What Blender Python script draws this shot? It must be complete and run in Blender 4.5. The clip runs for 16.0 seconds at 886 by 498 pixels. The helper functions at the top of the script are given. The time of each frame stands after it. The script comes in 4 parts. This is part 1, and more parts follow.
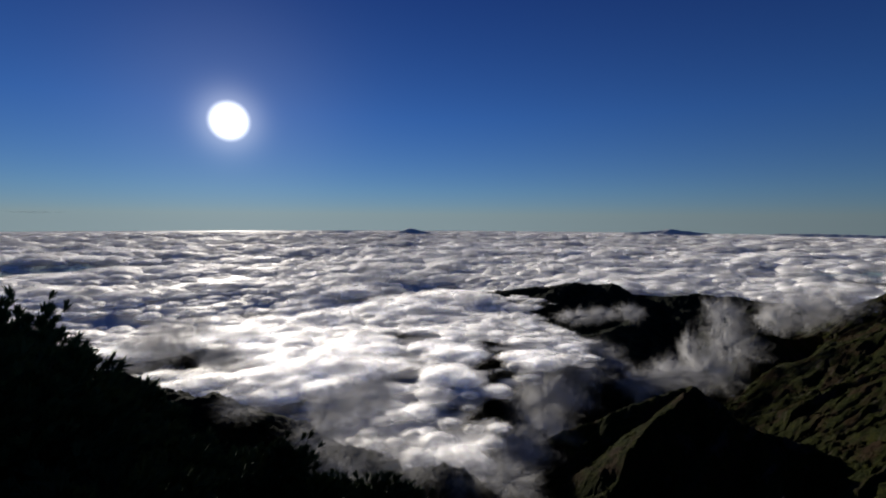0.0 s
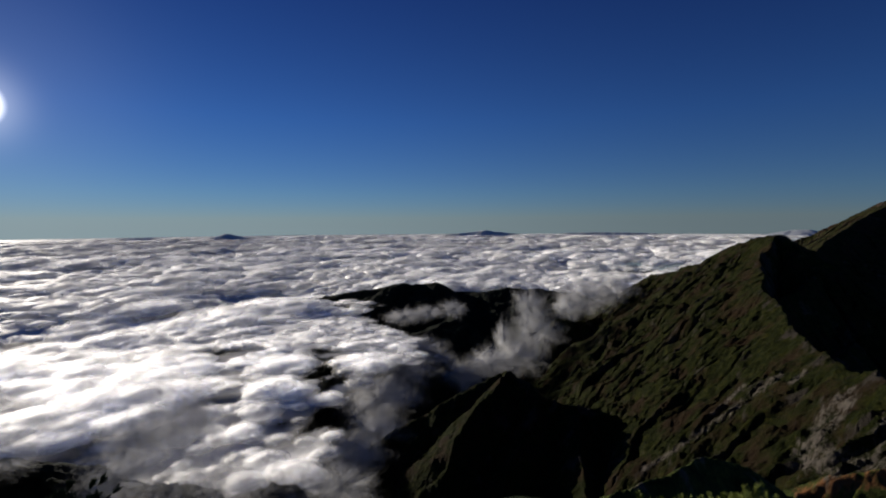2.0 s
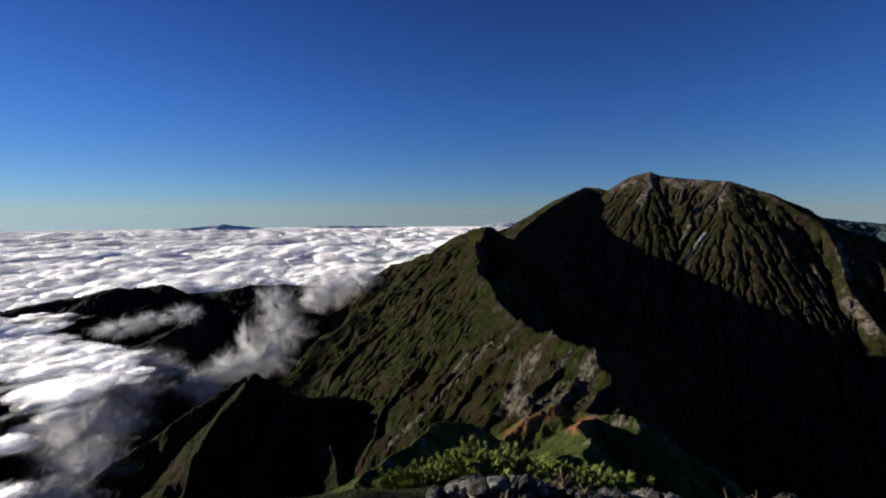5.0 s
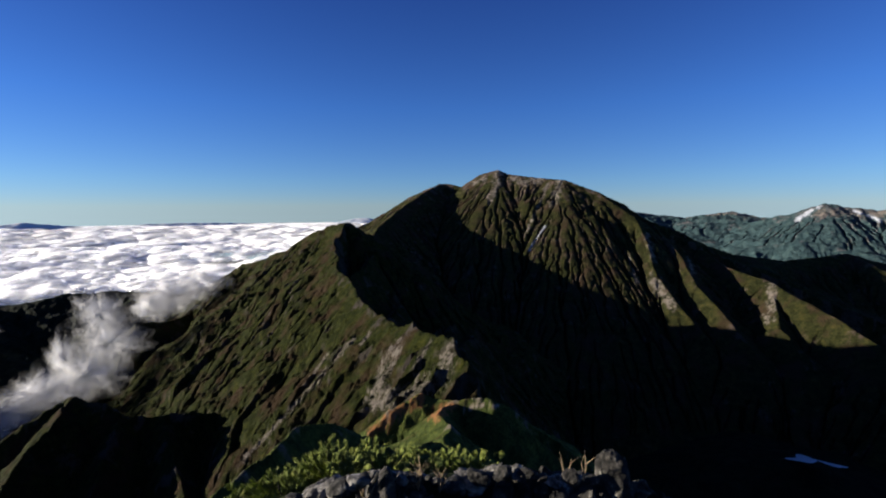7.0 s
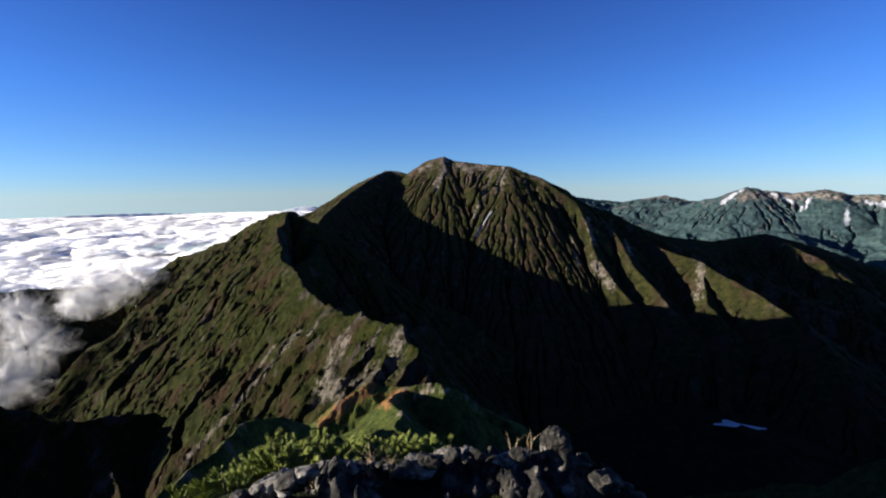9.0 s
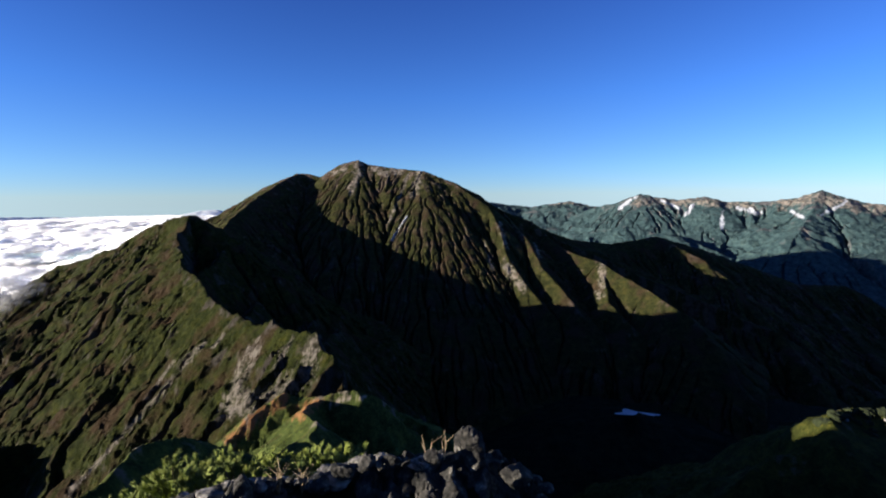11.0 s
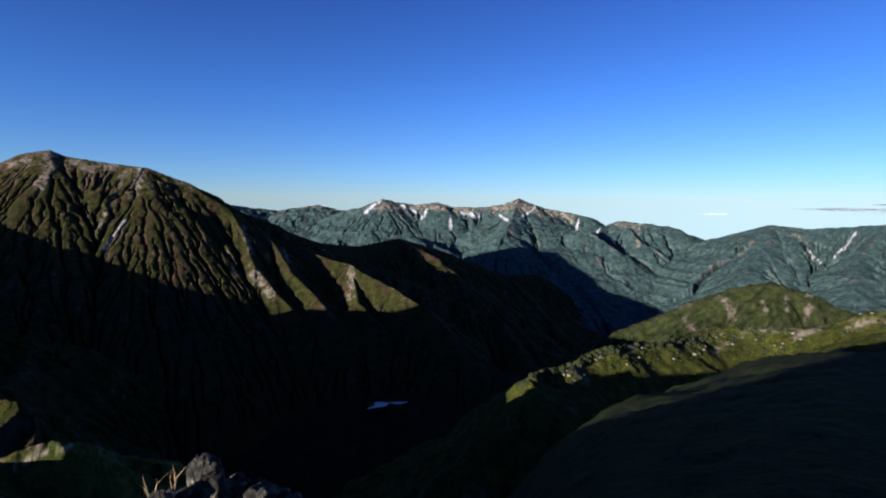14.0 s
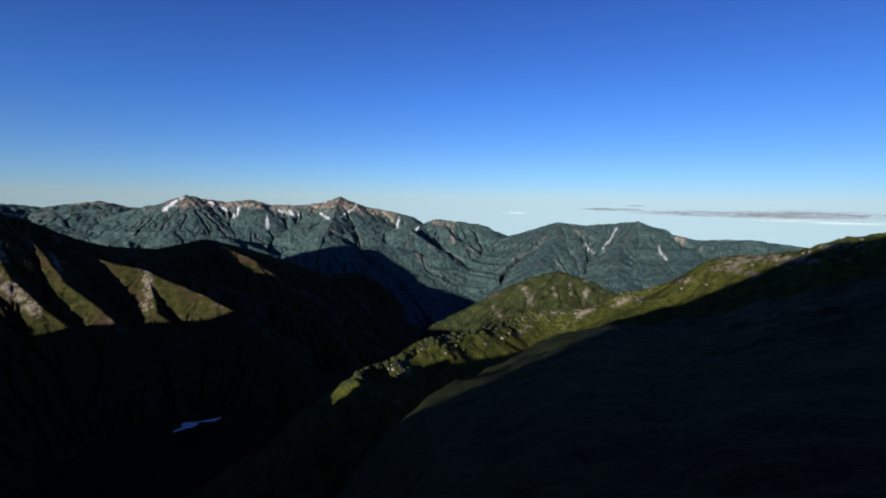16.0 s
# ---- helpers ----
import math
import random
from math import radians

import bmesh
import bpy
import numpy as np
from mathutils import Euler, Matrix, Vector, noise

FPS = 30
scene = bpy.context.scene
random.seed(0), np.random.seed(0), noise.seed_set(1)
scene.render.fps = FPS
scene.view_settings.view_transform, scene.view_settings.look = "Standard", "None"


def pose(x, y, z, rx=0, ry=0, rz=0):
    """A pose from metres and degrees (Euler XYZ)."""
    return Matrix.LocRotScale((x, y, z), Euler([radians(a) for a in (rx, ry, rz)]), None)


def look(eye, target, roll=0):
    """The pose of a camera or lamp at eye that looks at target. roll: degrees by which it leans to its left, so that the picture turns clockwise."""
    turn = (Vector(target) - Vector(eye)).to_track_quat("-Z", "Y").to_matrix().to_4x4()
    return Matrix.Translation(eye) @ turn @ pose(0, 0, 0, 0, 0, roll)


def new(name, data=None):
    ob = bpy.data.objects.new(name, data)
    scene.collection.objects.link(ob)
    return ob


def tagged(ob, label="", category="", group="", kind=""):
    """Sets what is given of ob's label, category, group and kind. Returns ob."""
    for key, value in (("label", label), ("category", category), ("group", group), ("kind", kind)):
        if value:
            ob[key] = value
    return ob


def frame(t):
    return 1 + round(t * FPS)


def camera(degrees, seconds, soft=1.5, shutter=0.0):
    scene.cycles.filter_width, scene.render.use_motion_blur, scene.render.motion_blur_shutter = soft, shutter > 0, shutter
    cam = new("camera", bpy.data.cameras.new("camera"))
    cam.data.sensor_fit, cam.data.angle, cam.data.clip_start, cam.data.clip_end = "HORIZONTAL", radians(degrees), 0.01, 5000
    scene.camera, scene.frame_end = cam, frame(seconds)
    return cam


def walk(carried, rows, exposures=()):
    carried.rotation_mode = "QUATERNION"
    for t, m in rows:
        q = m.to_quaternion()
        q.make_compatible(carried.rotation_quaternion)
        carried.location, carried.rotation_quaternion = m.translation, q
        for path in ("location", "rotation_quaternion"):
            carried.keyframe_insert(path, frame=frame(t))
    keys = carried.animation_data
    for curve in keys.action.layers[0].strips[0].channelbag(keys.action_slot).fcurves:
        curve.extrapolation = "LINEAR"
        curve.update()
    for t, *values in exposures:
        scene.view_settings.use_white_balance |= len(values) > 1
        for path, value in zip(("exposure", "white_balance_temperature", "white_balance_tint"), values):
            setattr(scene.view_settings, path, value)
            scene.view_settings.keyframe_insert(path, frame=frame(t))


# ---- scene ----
# ---- camera ----
# A tripod pan on a summit: the lens swings 0.12 m ahead of its pivot.
def stand(rx, ry, rz):
    a = radians(-rz)
    return pose(0.12 * math.sin(a), 0.12 * math.cos(a), 0, rx, ry, rz)


cam = camera(84.32, 16.0, soft=2.0)
PATH = [
    (0, stand(86.67, -0.32, -0.00)),
    (0.5, stand(86.64, -0.43, -5.41)),
    (1, stand(86.30, 0.39, -10.00)),
    (1.5, stand(86.72, 0.58, -15.65)),
    (2, stand(87.06, 0.34, -20.05)),
    (2.5, stand(86.47, 0.17, -25.34)),
    (3, stand(86.42, -0.26, -30.80)),
    (3.5, stand(86.57, -0.20, -35.86)),
    (4, stand(86.55, -0.36, -40.36)),
    (6.5, stand(85.71, 0.83, -61.32)),
    (7, stand(85.56, 0.40, -65.60)),
    (7.5, stand(84.56, 0.59, -71.32)),
    (8, stand(84.68, 0.89, -72.12)),
    (8.5, stand(84.04, 1.05, -71.67)),
    (11, stand(84.33, 0.62, -81.64)),
    (11.5, stand(84.99, 0.47, -88.61)),
    (12, stand(84.37, 0.62, -93.13)),
    (12.5, stand(84.53, 0.31, -98.27)),
    (13, stand(84.67, 0.28, -103.43)),
    (13.5, stand(84.70, 0.23, -106.66)),
    (14, stand(84.65, -0.19, -110.41)),
    (14.5, stand(84.53, -0.13, -115.94)),
    (15, stand(84.84, -0.67, -120.53)),
    (15.5, stand(84.55, -0.64, -125.35)),
    (16, stand(84.63, -0.78, -131.02)),
]
walk(cam, PATH, exposures=[(0, -0.2), (2, -0.2), (3.5, 0.2), (7, 1.2), (11, 1.7), (13, 1.65), (16, 1.15)])

# ---- light ----
SUN_AZ, SUN_EL = -23.4, 10.3


def compass(az, el, r):
    """A place by its bearing right of +y, its elevation and its horizontal distance from the pivot."""
    a = radians(az)
    return Vector((r * math.sin(a), r * math.cos(a), r * math.tan(radians(el))))


to_sun = compass(SUN_AZ, SUN_EL, 1).normalized()
sun_data = bpy.data.lights.new("sun", "SUN")
sun_data.energy, sun_data.angle, sun_data.color = 5.0, radians(0.5), (1.0, 0.92, 0.82)
sun = new("sun", sun_data)
sun.matrix_world = look(to_sun * 100, (0, 0, 0))

world = bpy.data.worlds.new("sky")
scene.world = world
world.use_nodes = True
wn, wl = world.node_tree.nodes, world.node_tree.links
background = wn["Background"]
sky = wn.new("ShaderNodeTexSky")
sky.sky_type, sky.sun_disc = "NISHITA", False
sky.sun_elevation, sky.sun_rotation = radians(SUN_EL), radians(SUN_AZ)
sky.altitude, sky.air_density, sky.dust_density, sky.ozone_density = 2800, 1.0, 0.0, 3.0
# the clear high-mountain air: deeper blue overhead, paler towards the horizon
way = wn.new("ShaderNodeTexCoord").outputs["Generated"]
split = wn.new("ShaderNodeSeparateXYZ")
wl.new(way, split.inputs[0])
air = wn.new("ShaderNodeValToRGB")
for at, tint in ((0.0, (0.66, 0.73, 0.96)), (0.06, (0.60, 0.77, 1.05)), (0.2, (0.42, 0.70, 1.22)), (0.45, (0.28, 0.46, 1.02)), (0.65, (0.4, 0.54, 0.98)), (1.0, (0.46, 0.58, 0.95))):
    e = air.color_ramp.elements[0] if at == 0 else air.color_ramp.elements[-1] if at == 1 else air.color_ramp.elements.new(at)
    e.position, e.color = at, (*tint, 1)
wl.new(split.outputs[2], air.inputs[0])
# below the horizon the haze goes on as at the horizon
level = wn.new("ShaderNodeCombineXYZ")
above = wn.new("ShaderNodeMath")
above.operation = "MAXIMUM"
wl.new(split.outputs[2], above.inputs[0])
above.inputs[1].default_value = 0.012
for i in (0, 1):
    wl.new(split.outputs[i], level.inputs[i])
wl.new(above.outputs[0], level.inputs[2])
wl.new(level.outputs[0], sky.inputs[0])
tinted = wn.new("ShaderNodeMix")
tinted.data_type, tinted.blend_type = "RGBA", "MULTIPLY"
tinted.inputs[0].default_value = 1
wl.new(sky.outputs[0], tinted.inputs[6])
wl.new(air.outputs[0], tinted.inputs[7])
# the sun's dazzling disc and its aureole
toward = wn.new("ShaderNodeVectorMath")
toward.operation = "DOT_PRODUCT"
wl.new(way, toward.inputs[0])
toward.inputs[1].default_value = to_sun


def sky_math(kind, a, b):
    n = wn.new("ShaderNodeMath")
    n.operation = kind
    for i, v in enumerate((a, b)):
        if isinstance(v, (int, float)):
            n.inputs[i].default_value = v
        else:
            wl.new(v, n.inputs[i])
    return n.outputs[0]


facing = sky_math("MAXIMUM", toward.outputs["Value"], 0.0)
disc = wn.new("ShaderNodeMapRange")
disc.interpolation_type = "SMOOTHSTEP"
disc.inputs[1].default_value, disc.inputs[2].default_value, disc.inputs[4].default_value = math.cos(radians(2.3)), math.cos(radians(0.3)), 40
wl.new(facing, disc.inputs[0])
glow = sky_math("ADD", disc.outputs[0], sky_math("ADD", sky_math("MULTIPLY", sky_math("POWER", facing, 900.0), 8.0), sky_math("MULTIPLY", sky_math("POWER", facing, 60.0), 1.0)))
white = wn.new("ShaderNodeMix")
white.data_type, white.blend_type = "RGBA", "ADD"
white.inputs[0].default_value = 1
wl.new(tinted.outputs[2], white.inputs[6])
wl.new(glow, white.inputs[7])
wl.new(white.outputs[2], background.inputs[0])
background.inputs[1].default_value = 0.055
scene.cycles.transparent_max_bounces = 160


# ---- numbers: noise over arrays ----
def hashed(ix, iy, seed):
    h = (ix.astype(np.int64) * 374761393 + iy.astype(np.int64) * 668265263 + seed * 1442695041) & 0x7FFFFFFF
    h = ((h ^ (h >> 13)) * 1274126177) & 0x7FFFFFFF
    h = ((h ^ (h >> 16)) * 2246822519) & 0x7FFFFFFF
    return ((h >> 7) & 0xFFFFF) / 0xFFFFF


def value_noise(x, y, seed=0):
    """Gradient noise in about -1..1."""
    ix, iy = np.floor(x), np.floor(y)
    fx, fy = x - ix, y - iy
    u, v = fx ** 3 * (fx * (fx * 6 - 15) + 10), fy ** 3 * (fy * (fy * 6 - 15) + 10)

    def corner(dx, dy):
        a = hashed(ix + dx, iy + dy, seed) * 2 * np.pi
        return np.cos(a) * (fx - dx) + np.sin(a) * (fy - dy)

    low = corner(0, 0) * (1 - u) + corner(1, 0) * u
    high = corner(0, 1) * (1 - u) + corner(1, 1) * u
    return (low * (1 - v) + high * v) * 1.5


def fbm(x, y, octaves=5, seed=0, gain=0.5):
    total, amp = 0, 1.0
    for i in range(octaves):
        total = total + amp * value_noise(x * 2.03 ** i + i * 17.3, y * 2.03 ** i - i * 9.1, seed + i)
        amp *= gain
    return total


def ridged(x, y, octaves=4, seed=0, gain=0.5):
    """Sharp crests at 1, broad hollows towards 0."""
    total, amp, norm = 0, 1.0, 0
    for i in range(octaves):
        total = total + amp * (1 - np.abs(value_noise(x * 2.03 ** i + i * 31.7, y * 2.03 ** i + i * 5.9, seed + i)))
        norm += amp
        amp *= gain
    return total / norm


def billow(x, y, octaves=5, seed=0, gain=0.5):
    """Round heaps with creased seams."""
    total, amp = 0, 1.0
    for i in range(octaves):
        total = total + amp * np.abs(value_noise(x * 2.1 ** i + i * 13.7, y * 2.1 ** i + i * 7.9, seed + i))
        amp *= gain
    return total


def domes(x, y, seed=0):
    """Round heaps that crowd one another: 1 on top of each, falling off to the seams between them."""
    ix, iy = np.floor(x), np.floor(y)
    near2 = np.full(x.shape, 9.0)
    for dx in (-1, 0, 1):
        for dy in (-1, 0, 1):
            px, py = ix + dx, iy + dy
            qx, qy = px + 0.1 + 0.8 * hashed(px, py, seed), py + 0.1 + 0.8 * hashed(px, py, seed + 91)
            size = 0.75 + 0.5 * hashed(px, py, seed + 57)
            near2 = np.minimum(near2, ((x - qx) ** 2 + (y - qy) ** 2) / size)
    return 1 - near2


def smooth(a, b, x):
    t = np.clip((x - a) / (b - a), 0, 1)
    return t * t * (3 - 2 * t)


def grid_mesh(name, x, y, z, attributes=None, keep=None, swell=None, tidy=False):
    """A sheet over a grid of vertices; keep: which of its quads stay; swell: heights by which it is shaded."""
    rows, cols = x.shape
    index = np.arange(rows * cols).reshape(rows, cols)
    quads = np.stack([index[:-1, :-1], index[:-1, 1:], index[1:, 1:], index[1:, :-1]], -1).reshape(-1, 4)
    if keep is not None:
        quads = quads[keep.reshape(-1)]
    a = quads[len(quads) // 2]
    p = [np.array((x.flat[i], y.flat[i], z.flat[i])) for i in a]
    if np.cross(p[1] - p[0], p[2] - p[0])[2] < 0:
        quads = quads[:, ::-1]
    places = np.stack([x, y, z], -1).reshape(-1, 3)
    normals = None
    if tidy:
        # drop the vertices of other parts, but keep the slope's own shading across the joint
        n = np.cross(np.gradient(places.reshape(rows, cols, 3), axis=0), np.gradient(places.reshape(rows, cols, 3), axis=1)).reshape(-1, 3)
        n = n / (np.linalg.norm(n, axis=1, keepdims=True) + 1e-9) * np.where(n[:, 2:3] < 0, -1, 1)
        used, quads = np.unique(quads, return_inverse=True)
        quads = quads.reshape(-1, 4)
        places, normals = places[used], n[used]
        attributes = {key: v.reshape(-1)[used] for key, v in attributes.items()}
    mesh = bpy.data.meshes.new(name)
    mesh.vertices.add(len(places))
    mesh.vertices.foreach_set("co", places.astype(np.float32).ravel())
    mesh.loops.add(quads.size)
    mesh.loops.foreach_set("vertex_index", quads.astype(np.int32).ravel())
    mesh.polygons.add(len(quads))
    mesh.polygons.foreach_set("loop_start", np.arange(0, quads.size, 4, dtype=np.int32))
    mesh.polygons.foreach_set("use_smooth", np.ones(len(quads), dtype=bool))
    mesh.update(calc_edges=True)
    if normals is not None:
        mesh.normals_split_custom_set_from_vertices(normals.tolist())
    if swell is not None:
        # shaded as the fuller, softer heaps that stand in for depth of vapour
        du = np.stack([np.gradient(v, axis=0) for v in (x, y, swell)], -1)
        dv = np.stack([np.gradient(v, axis=1) for v in (x, y, swell)], -1)
        n = np.cross(du, dv).reshape(-1, 3)
        n = n / np.linalg.norm(n, axis=1, keepdims=True) * np.sign(n[:, 2:3])
        mesh.normals_split_custom_set_from_vertices(n.tolist())
    for key, values in (attributes or {}).items():
        layer = mesh.attributes.new(key, "FLOAT", "POINT")
        layer.data.foreach_set("value", values.astype(np.float32).ravel())
    return mesh


def crests_height(x, y, crests):
    """The height of the highest crest's flank over each place, the way along that crest and the distance from it.
    A crest: (rows of bearing, elevation, distance; slope on its left; slope on its right; how far it hollows out)."""
    best = np.full(x.shape, -1e9)
    along, away = np.zeros(x.shape), np.zeros(x.shape)
    for k, (rows, left, right, hollow) in enumerate(crests):
        points = [compass(*row) for row in rows]
        run = k * 10000.0
        for p, q in zip(points, points[1:]):
            dx, dy = q.x - p.x, q.y - p.y
            length = math.hypot(dx, dy)
            t = np.clip(((x - p.x) * dx + (y - p.y) * dy) / length ** 2, 0, 1)
            ex, ey = x - p.x - t * dx, y - p.y - t * dy
            d = np.hypot(ex, ey)
            side = dx * ey - dy * ex
            slope = np.where(side > 0, left, right)
            h = p.z + (q.z - p.z) * t - slope * d * (1 - hollow * d / (d + 400))
            higher = h > best
            best = np.where(higher, h, best)
            along = np.where(higher, run + t * length, along)
            away = np.where(higher, d * np.sign(side), away)
            run += length
    return best, along, away


def ray_grid(az0, az1, daz, radii):
    az = np.radians(np.arange(az0, az1 + daz / 2, daz))
    r, a = np.meshgrid(np.asarray(radii, float), az, indexing="ij")
    return r * np.sin(a), r * np.cos(a), r, np.degrees(a)


# ---- materials ----
def material(name):
    m = bpy.data.materials.new(name)
    m.use_nodes = True
    return m, m.node_tree.nodes, m.node_tree.links, m.node_tree.nodes["Principled BSDF"]


def noise_node(nodes, links, scale, detail=6, rough=0.6, vector=None):
    n = nodes.new("ShaderNodeTexNoise")
    n.inputs["Scale"].default_value, n.inputs["Detail"].default_value, n.inputs["Roughness"].default_value = scale, detail, rough
    if vector is None:
        vector = nodes.new("ShaderNodeTexCoord").outputs["Object"]
    links.new(vector, n.inputs["Vector"])
    return n.outputs["Fac"]


def ramp_node(nodes, links, fac, stops):
    n = nodes.new("ShaderNodeValToRGB")
    while len(n.color_ramp.elements) < len(stops):
        n.color_ramp.elements.new(0.5)
    for e, (at, c) in zip(n.color_ramp.elements, stops):
        e.position, e.color = at, (*c, 1) if len(c) == 3 else c
    links.new(fac, n.inputs[0])
    return n.outputs[0]


def mix_node(nodes, links, fac, a, b):
    n = nodes.new("ShaderNodeMix")
    n.data_type = "RGBA"
    if isinstance(fac, float):
        n.inputs[0].default_value = fac
    else:
        links.new(fac, n.inputs[0])
    for i, v in ((6, a), (7, b)):
        if isinstance(v, tuple):
            n.inputs[i].default_value = (*v, 1)
        else:
            links.new(v, n.inputs[i])
    return n.outputs[2]


def bump_node(nodes, links, bsdf, height, strength, distance):
    n = nodes.new("ShaderNodeBump")
    n.inputs["Strength"].default_value, n.inputs["Distance"].default_value = strength, distance
    links.new(height, n.inputs["Height"])
    links.new(n.outputs[0], bsdf.inputs["Normal"])


GREY = lambda v: (v, v, v)


def alpine(name, green, soil, rock, fine, bare=0.5, scar=((0.07, 0.06, 0.045), (0.26, 0.22, 0.18)), snow=((0.3, 0.31, 0.33), (0.55, 0.57, 0.6)), hold=0.1):
    """A mountainside: scrub and grass, soil in the gullies, bare rock where it is steep and along the crests."""
    m, n, l, b = material(name)
    coarse = noise_node(n, l, fine * 0.12, 8, 0.65)
    mid = noise_node(n, l, fine * 0.5, 8, 0.7)
    tiny = noise_node(n, l, fine * 2.5, 6, 0.7)
    tufts = n.new("ShaderNodeMath")
    tufts.operation = "MULTIPLY_ADD"
    l.new(tiny, tufts.inputs[0])
    tufts.inputs[1].default_value = 0.6
    l.new(mid, tufts.inputs[2])
    scrub = ramp_node(n, l, tufts.outputs[0], [(0.62, tuple(c * 0.4 for c in green)), (0.8, green), (0.96, (green[0] * 2.1, green[1] * 1.7, green[2] * 1.4))])
    earth = ramp_node(n, l, tiny, [(0.3, tuple(c * 0.6 for c in soil)), (0.7, soil)])
    stone = ramp_node(n, l, mid, [(0.3, tuple(c * 0.5 for c in rock)), (0.7, rock)])
    worn = n.new("ShaderNodeAttribute")
    worn.attribute_name = "bare"
    add = n.new("ShaderNodeMath")
    add.operation = "MULTIPLY_ADD"
    l.new(mid, add.inputs[0])
    add.inputs[1].default_value = 0.9
    l.new(worn.outputs["Fac"], add.inputs[2])
    ground = mix_node(n, l, ramp_node(n, l, coarse, [(bare, GREY(0)), (bare + 0.12, GREY(1))]), scrub, earth)
    c = mix_node(n, l, ramp_node(n, l, add.outputs[0], [(0.72, GREY(0)), (0.9, GREY(1))]), ground, stone)
    for key, (dark, light) in (("scar", scar), ("snow", snow)):
        mark = n.new("ShaderNodeAttribute")
        mark.attribute_name = key
        part_of = mark.outputs["Fac"]
        if key == "scar":
            # scrub holds on in patches, the rock between is bare
            broken = n.new("ShaderNodeMath")
            broken.operation = "MULTIPLY"
            l.new(part_of, broken.inputs[0])
            l.new(ramp_node(n, l, tufts.outputs[0], [(0.7, GREY(hold)), (0.82, GREY(1))]), broken.inputs[1])
            part_of = broken.outputs[0]
        c = mix_node(n, l, part_of, c, ramp_node(n, l, mid, [(0.3, dark), (0.68, light)]))
    l.new(c, b.inputs["Base Color"])
    b.inputs["Roughness"].default_value = 0.95
    b.inputs["Specular IOR Level"].default_value = 0.05
    bump_node(n, l, b, tufts.outputs[0], 1.0 if fine > 0.1 else 0.7, 1.3 / fine)
    return m


RIDGE = alpine("scrub and rock", (0.02, 0.025, 0.005), (0.042, 0.027, 0.013), (0.068, 0.058, 0.046), 0.3, 0.49, ((0.06, 0.052, 0.04), (0.22, 0.19, 0.155)))
PEAK = alpine("grass and scree", (0.03, 0.033, 0.011), (0.062, 0.04, 0.023), (0.105, 0.078, 0.058), 0.14, 0.5)
# forest and rock darkened here to carry valley shade and backlight
FOREST = alpine("shade-darkened forest", (0.012, 0.017, 0.009), (0.015, 0.015, 0.01), (0.016, 0.017, 0.013), 0.12, 0.6)
# distance haze is painted in: blue is mixed into the forest and soil colours
FAR = alpine("far forest and rock, haze-tinted", (0.035, 0.064, 0.067), (0.046, 0.068, 0.066), (0.118, 0.115, 0.112), 0.085, 0.57)
MEADOW = alpine("sunlit meadow", (0.05, 0.058, 0.013), (0.055, 0.045, 0.02), (0.14, 0.125, 0.1), 0.25, 0.58)
DOMESIDE = alpine("grass and dwarf pine", (0.027, 0.036, 0.014), (0.045, 0.038, 0.022), (0.1, 0.085, 0.062), 0.2, 0.56)


